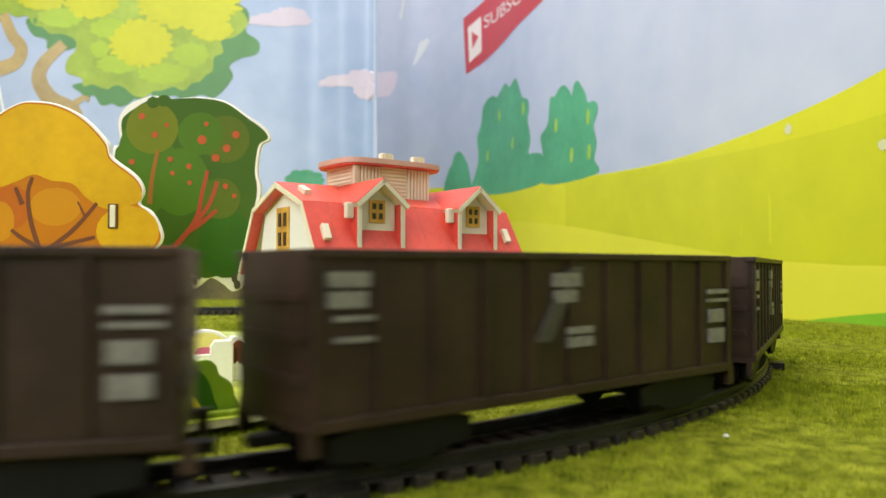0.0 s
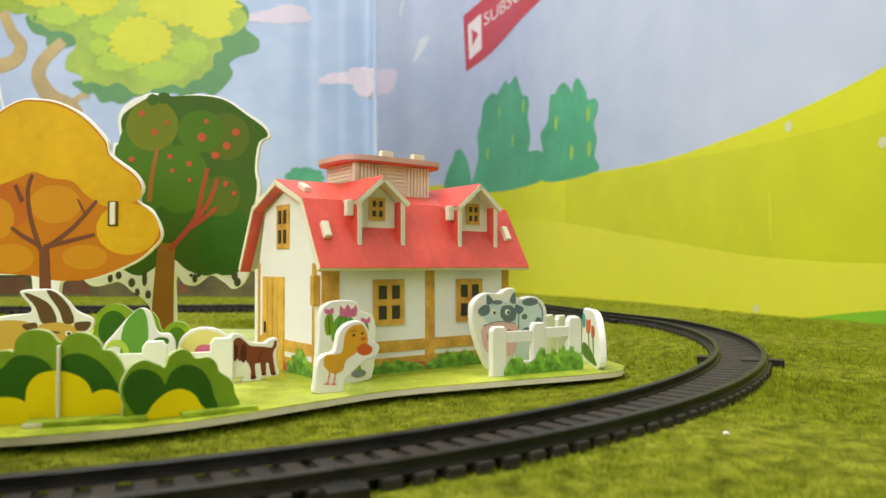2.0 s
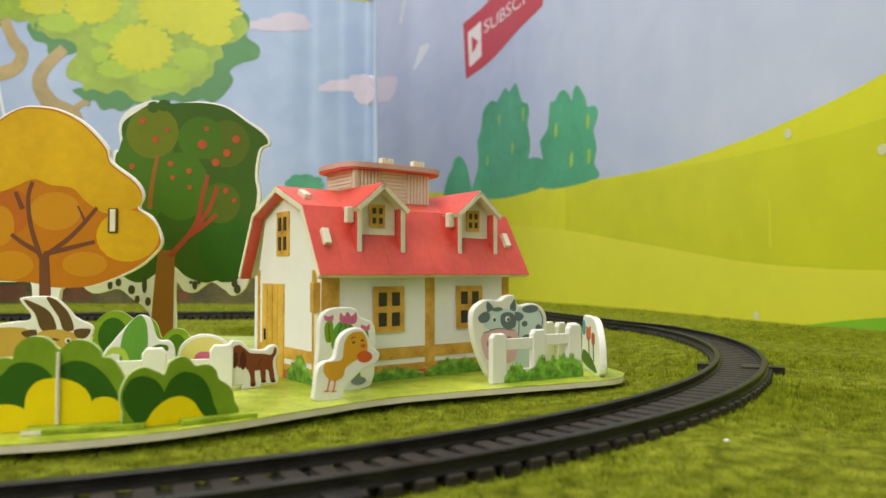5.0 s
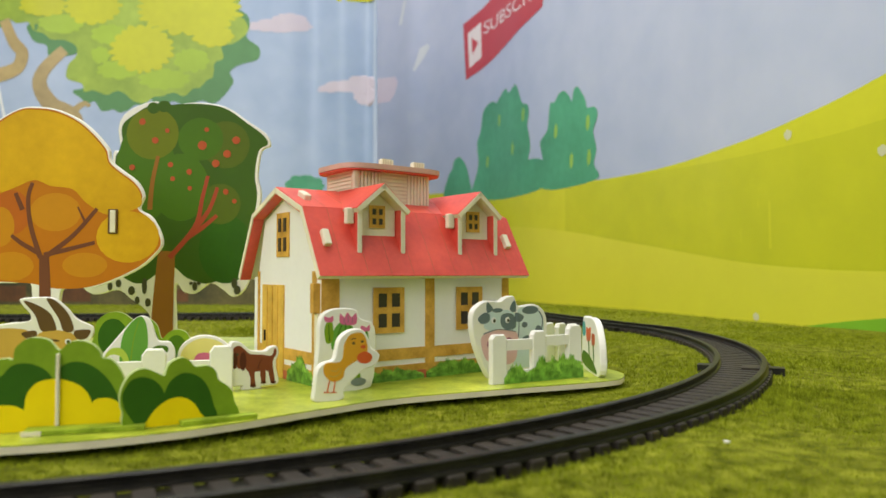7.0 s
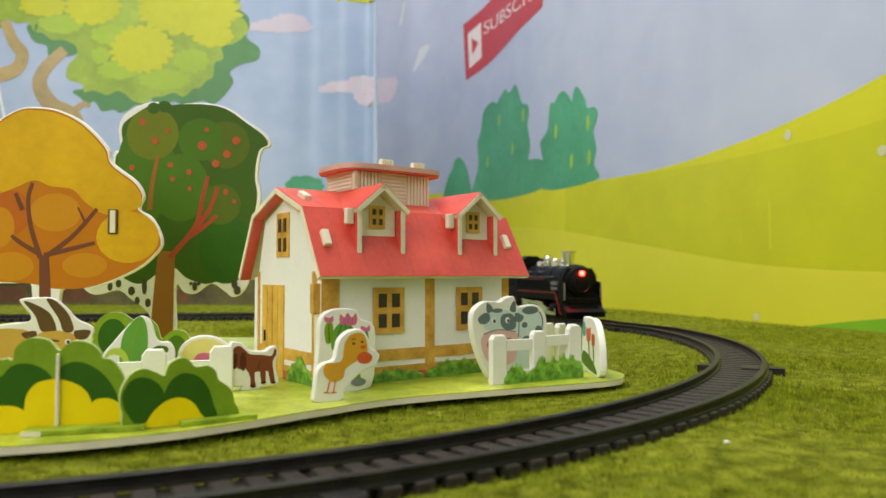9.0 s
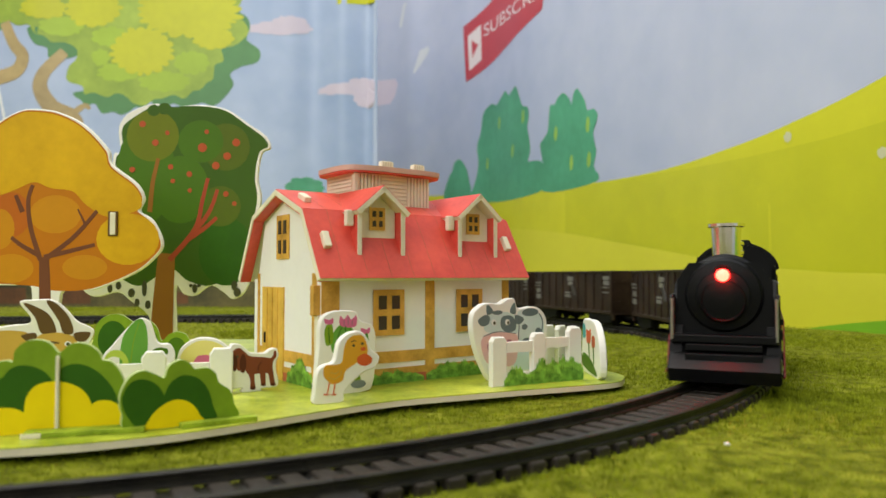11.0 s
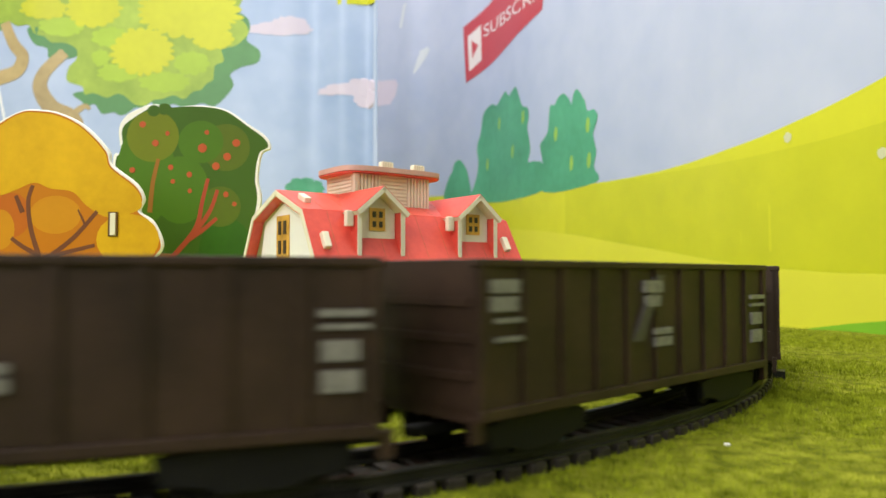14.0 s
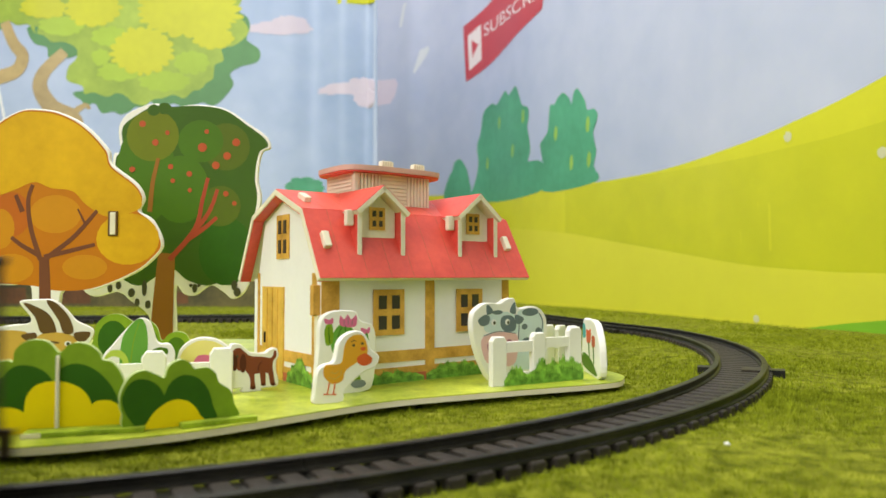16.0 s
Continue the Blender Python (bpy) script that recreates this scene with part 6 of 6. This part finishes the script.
    cutout('duck_figure', LABELS['duck_figure'], (-0.0375, 0.2127, 32.4),
           [(0.4, -0.0), (-0.0, 3.5), (0.8, 9.1), (2.9, 11.3), (6.2, 12.3), (7.6, 17.6), (10.6, 20.3), (14.7, 20.8), (17.2, 18.5), (18.2, 15.3), (21.3, 12.7), (19.7, 9.5), (16.3, 8.5), (12.9, 6.1), (9.5, 3.0), (8.8, -0.0)],
           [('c', 'body', 'DUCK', [(2.8, 8.2), (3.3, 11.1), (6.6, 11.2), (8.7, 12.1), (9.5, 16.8), (11.7, 19.4), (15.1, 19.6), (16.6, 17.5), (17.0, 14.0), (14.3, 11.8), (9.9, 9.3), (8.8, 6.4), (5.5, 5.6)]), ('c', 'beak', 'BEAK', [(13.6, 12.8), (16.1, 14.0), (18.6, 12.5), (18.0, 10.8), (15.9, 10.3), (14.0, 11.1)]), ('d', 'eye', 'SEED', [(12.4, 16.6), (0.5, 0.4)]), ('d', 'eye', 'SEED', [(15.3, 17.0), (0.5, 0.4)]), ('d', 'cheek', 'BEAK', [(15.6, 15.4), (0.9, 0.6)]), ('s', 'brow', 'HORN', [(0.3, 0), (11.6, 17.7), (12.4, 18.1), (13.2, 17.8)]), ('s', 'wing_line', 'TAN', [(0.35, 0), (4.2, 7.6), (6.2, 7.0), (8.0, 7.9), (8.4, 9.4)]), ('s', 'wing_line', 'TAN', [(0.35, 0), (5.0, 9.0), (6.6, 8.6), (7.6, 9.4)]), ('s', 'foot', 'BEAK', [(0.35, 0), (2.9, 2.7), (4.6, 2.6)]), ('s', 'foot', 'BEAK', [(0.35, 0), (5.1, 2.5), (6.8, 2.4)]), ('s', 'leg', 'BEAK', [(0.3, 0), (4.6, 6.0), (3.9, 2.8)]), ('s', 'leg', 'BEAK', [(0.3, 0), (6.4, 5.9), (5.9, 2.6)])])
    cutout('cow_figure', LABELS['cow_figure'], (0.0170, 0.2602, 43.7),
           [(4.8, -0.3), (0.0, 0.2), (-5.3, 7.9), (-8.7, 16.4), (-9.0, 23.2), (-6.4, 26.2), (-1.7, 27.9), (5.2, 27.5), (8.7, 28.9), (13.1, 29.2), (15.7, 25.5), (24.7, 25.9), (30.5, 23.3), (32.6, 17.3), (30.3, -0.0)],
           [('c', 'body', 'COWBLUE', [(15.6, 12.9), (15.0, 23.9), (24.6, 24.4), (29.1, 21.6), (30.4, 16.3), (27.9, 3.5), (13.0, 3.7)]), ('c', 'face', 'COWBLUE', [(-2.3, 17.7), (-1.7, 22.9), (3.7, 24.3), (10.5, 24.0), (14.7, 21.4), (14.3, 16.1)]), ('c', 'muzzle', 'COWPINK', [(-4.7, 12.2), (-3.5, 16.1), (3.7, 17.3), (13.7, 16.0), (15.0, 11.7), (12.4, 4.8), (-0.6, 5.9)]), ('c', 'patch', 'COWGREY', [(5.5, 19.3), (6.2, 22.6), (11.5, 22.8), (14.0, 20.1), (13.1, 17.3), (8.3, 17.1)]), ('d', 'patch', 'COWGREY', [(22.3, 23.8), (4.8, 1.5)]), ('d', 'patch', 'COWGREY', [(18.9, 18.4), (1.7, 1.1)]), ('d', 'patch', 'COWGREY', [(20.2, 13.0), (2.7, 1.3)]), ('d', 'patch', 'COWGREY', [(27.0, 16.5), (1.7, 1.3)]), ('d', 'patch', 'COWGREY', [(3.7, 24.3), (2.8, 0.8)]), ('c', 'ear', 'COWGREY', [(-6.4, 21.9), (-2.9, 23.7), (-0.5, 22.8), (-1.1, 20.4), (-4.7, 19.8)]), ('c', 'ear', 'COWGREY', [(13.7, 23.1), (18.3, 21.6), (16.3, 19.6), (13.7, 20.2)]), ('c', 'horn', 'COWGREY', [(-1.7, 23.7), (-1.7, 27.3), (1.3, 24.8)]), ('c', 'horn', 'COWGREY', [(10.5, 24.5), (13.1, 27.7), (13.7, 23.5)]), ('d', 'nostril', 'MAUVE', [(0.0, 12.3), (1.9, 1.8)]), ('d', 'nostril', 'MAUVE', [(9.9, 12.5), (1.9, 1.8)]), ('s', 'line', 'COWGREY', [(0.3, 0), (15.2, 14.0), (15.6, 19.0), (15.2, 23.0)]), ('s', 'line', 'COWGREY', [(0.3, 0), (-3.6, 16.2), (4.0, 17.4), (13.6, 16.2)]), ('s', 'tail', 'COWGREY', [(0.4, 0), (27.4, 23.2), (29.6, 20.0), (28.4, 14.0)]), ('d', 'eye_white', 'EYEWHITE', [(1.5, 20.8), (1.2, 1.1)]), ('d', 'eye_white', 'EYEWHITE', [(9.0, 20.6), (1.2, 1.1)]), ('d', 'eye', 'SEED', [(1.8, 20.6), (0.65, 0.7)]), ('d', 'eye', 'SEED', [(9.3, 20.4), (0.65, 0.7)])])
    cutout('fence_panel', LABELS['fence_panel'], (0.0560, 0.2905, -89.5),
           [(26.9, 0.0), (29.8, 8.7), (25.9, 16.5), (19.5, 20.4), (7.9, 20.6), (0.4, 18.8), (0.0, -0.0)],
           [('c', 'tulip', 'TEAL', [(0.3, 13.3), (0.4, 18.3), (4.6, 18.2), (5.3, 13.8)]), ('c', 'tulip', 'BEAK', [(7.7, 11.8), (7.0, 16.6), (11.0, 16.4), (14.9, 17.1), (14.0, 12.3)]), ('c', 'tulip', 'APPLE', [(17.0, 10.9), (17.1, 14.8), (21.5, 14.7), (21.4, 11.3)]), ('c', 'leaf', 'MIDGREEN', [(0.9, 2.1), (1.0, 7.1), (13.8, 5.9), (22.7, 2.7), (23.4, 0.7)]), ('s', 'stem', 'MIDGREEN', [(1.52, 0), (10.9, 12.1), (12.3, 5.3)]), ('s', 'stem', 'MIDGREEN', [(1.52, 0), (19.2, 11.1), (19.8, 4.5)])])
    part("slot", boxed(0.0452, 0.0492, -0.0011, 0.0002, 0.0545, 0.0650, 0.0002), INK["HORN"], tree, "dark slot")
    part("cross_tab", boxed(0.0462, 0.0486, -0.0016, 0.0002, 0.0550, 0.0645, 0.0003), FOAM, tree, "white tab through the slot")
    part("slot_seam", boxed(0.0064, 0.0072, -0.0010, 0.0002, 0.0, 0.0185, 0.0002), FOAM, bush, "cream edge of the crossing piece")

def fence(m, posts, rails, group):
    t = thing("picket_fence", m, "white foam toy fence with rounded posts on the board", "toy fence", group)
    for x0, x1, h in posts:
        r = (x1 - x0) / 2
        pts = [(x0, -0.0003), (x0, h - r * 0.5), (x0 + r * 0.35, h), (x1 - r * 0.35, h), (x1, h - r * 0.5), (x1, -0.0003)]
        part("post", slab(bmesh.new(), pts, 0.0, FOAM_T, 0.0004), FOAM_WHITE, t)
    for x0, x1, z0, z1 in rails:
        part("rail", slab(bmesh.new(), [(x0, z0), (x1, z0), (x1, z1), (x0, z1)], 0.0002, FOAM_T - 0.0002, 0.0003), FOAM_WHITE, t)
    return t


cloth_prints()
farm_pieces()
FENCE = fence(pose(0.0166, 0.2457, BOARD_TOP, 0, 0, 29.0), [(0.0, 0.0062, 0.0168), (0.0170, 0.0228, 0.0176), (0.0330, 0.0390, 0.0190)],
              [(0.0062, 0.0170, 0.0112, 0.0148), (0.0228, 0.0330, 0.0122, 0.0156), (0.0062, 0.0330, 0.0, 0.0042)], "fence round the cow")
fence(pose(-0.0995, 0.2214, BOARD_TOP, 0, 0, 17.9), [(-0.0120, -0.0050, 0.0140), (0.0070, 0.0143, 0.0143), (0.0270, 0.0342, 0.0147)],
      [(-0.0050, 0.0070, 0.0055, 0.0105), (0.0143, 0.0270, 0.0055, 0.0102)], "fence behind the bushes")
FRNG = random.Random(11)
tufts(FENCE, 0.0048, 0.0190, -0.0001, 0.0, 0.0066, FRNG)
tufts(FENCE, 0.0160, 0.0290, -0.0004, 0.0, 0.0094, FRNG)
tufts(FENCE, 0.0260, 0.0388, -0.0001, 0.0, 0.0104, FRNG)
fence(pose(0.0433, 0.3077, BOARD_TOP, 0, 0, 49.8), [(0.0004, 0.0080, 0.0165), (0.0110, 0.0180, 0.0158), (0.0210, 0.0280, 0.0150)], [(0.0080, 0.0110, 0.006, 0.0098), (0.0180, 0.0210, 0.006, 0.0095)],
      "fence round the cow")

# a scrap of white paper on the grass
tagged(part("paper_scrap", boxed(-0.0007, 0.0007, -0.0005, 0.0005, 0.0, 0.0006, 0.0002), FOAM_WHITE, m=pose(0.0676, 0.1738, 0.0034, 12, 8, 30)), "tiny scrap of white paper lying on the grass mat", "scrap")


# ---------------------------------------------------------------- what moves
def motions():
    times = [0.1 * k for k in range(161)]
    walk(LOCO, [(t, rolling(s_at(t), 0.028, 0.055)) for t in times])
    for w, back in zip(WAGONS, WAGON_BACK):
        walk(w, [(t, rolling(s_at(t) + back, 0.042, 0.042)) for t in times])


motions()
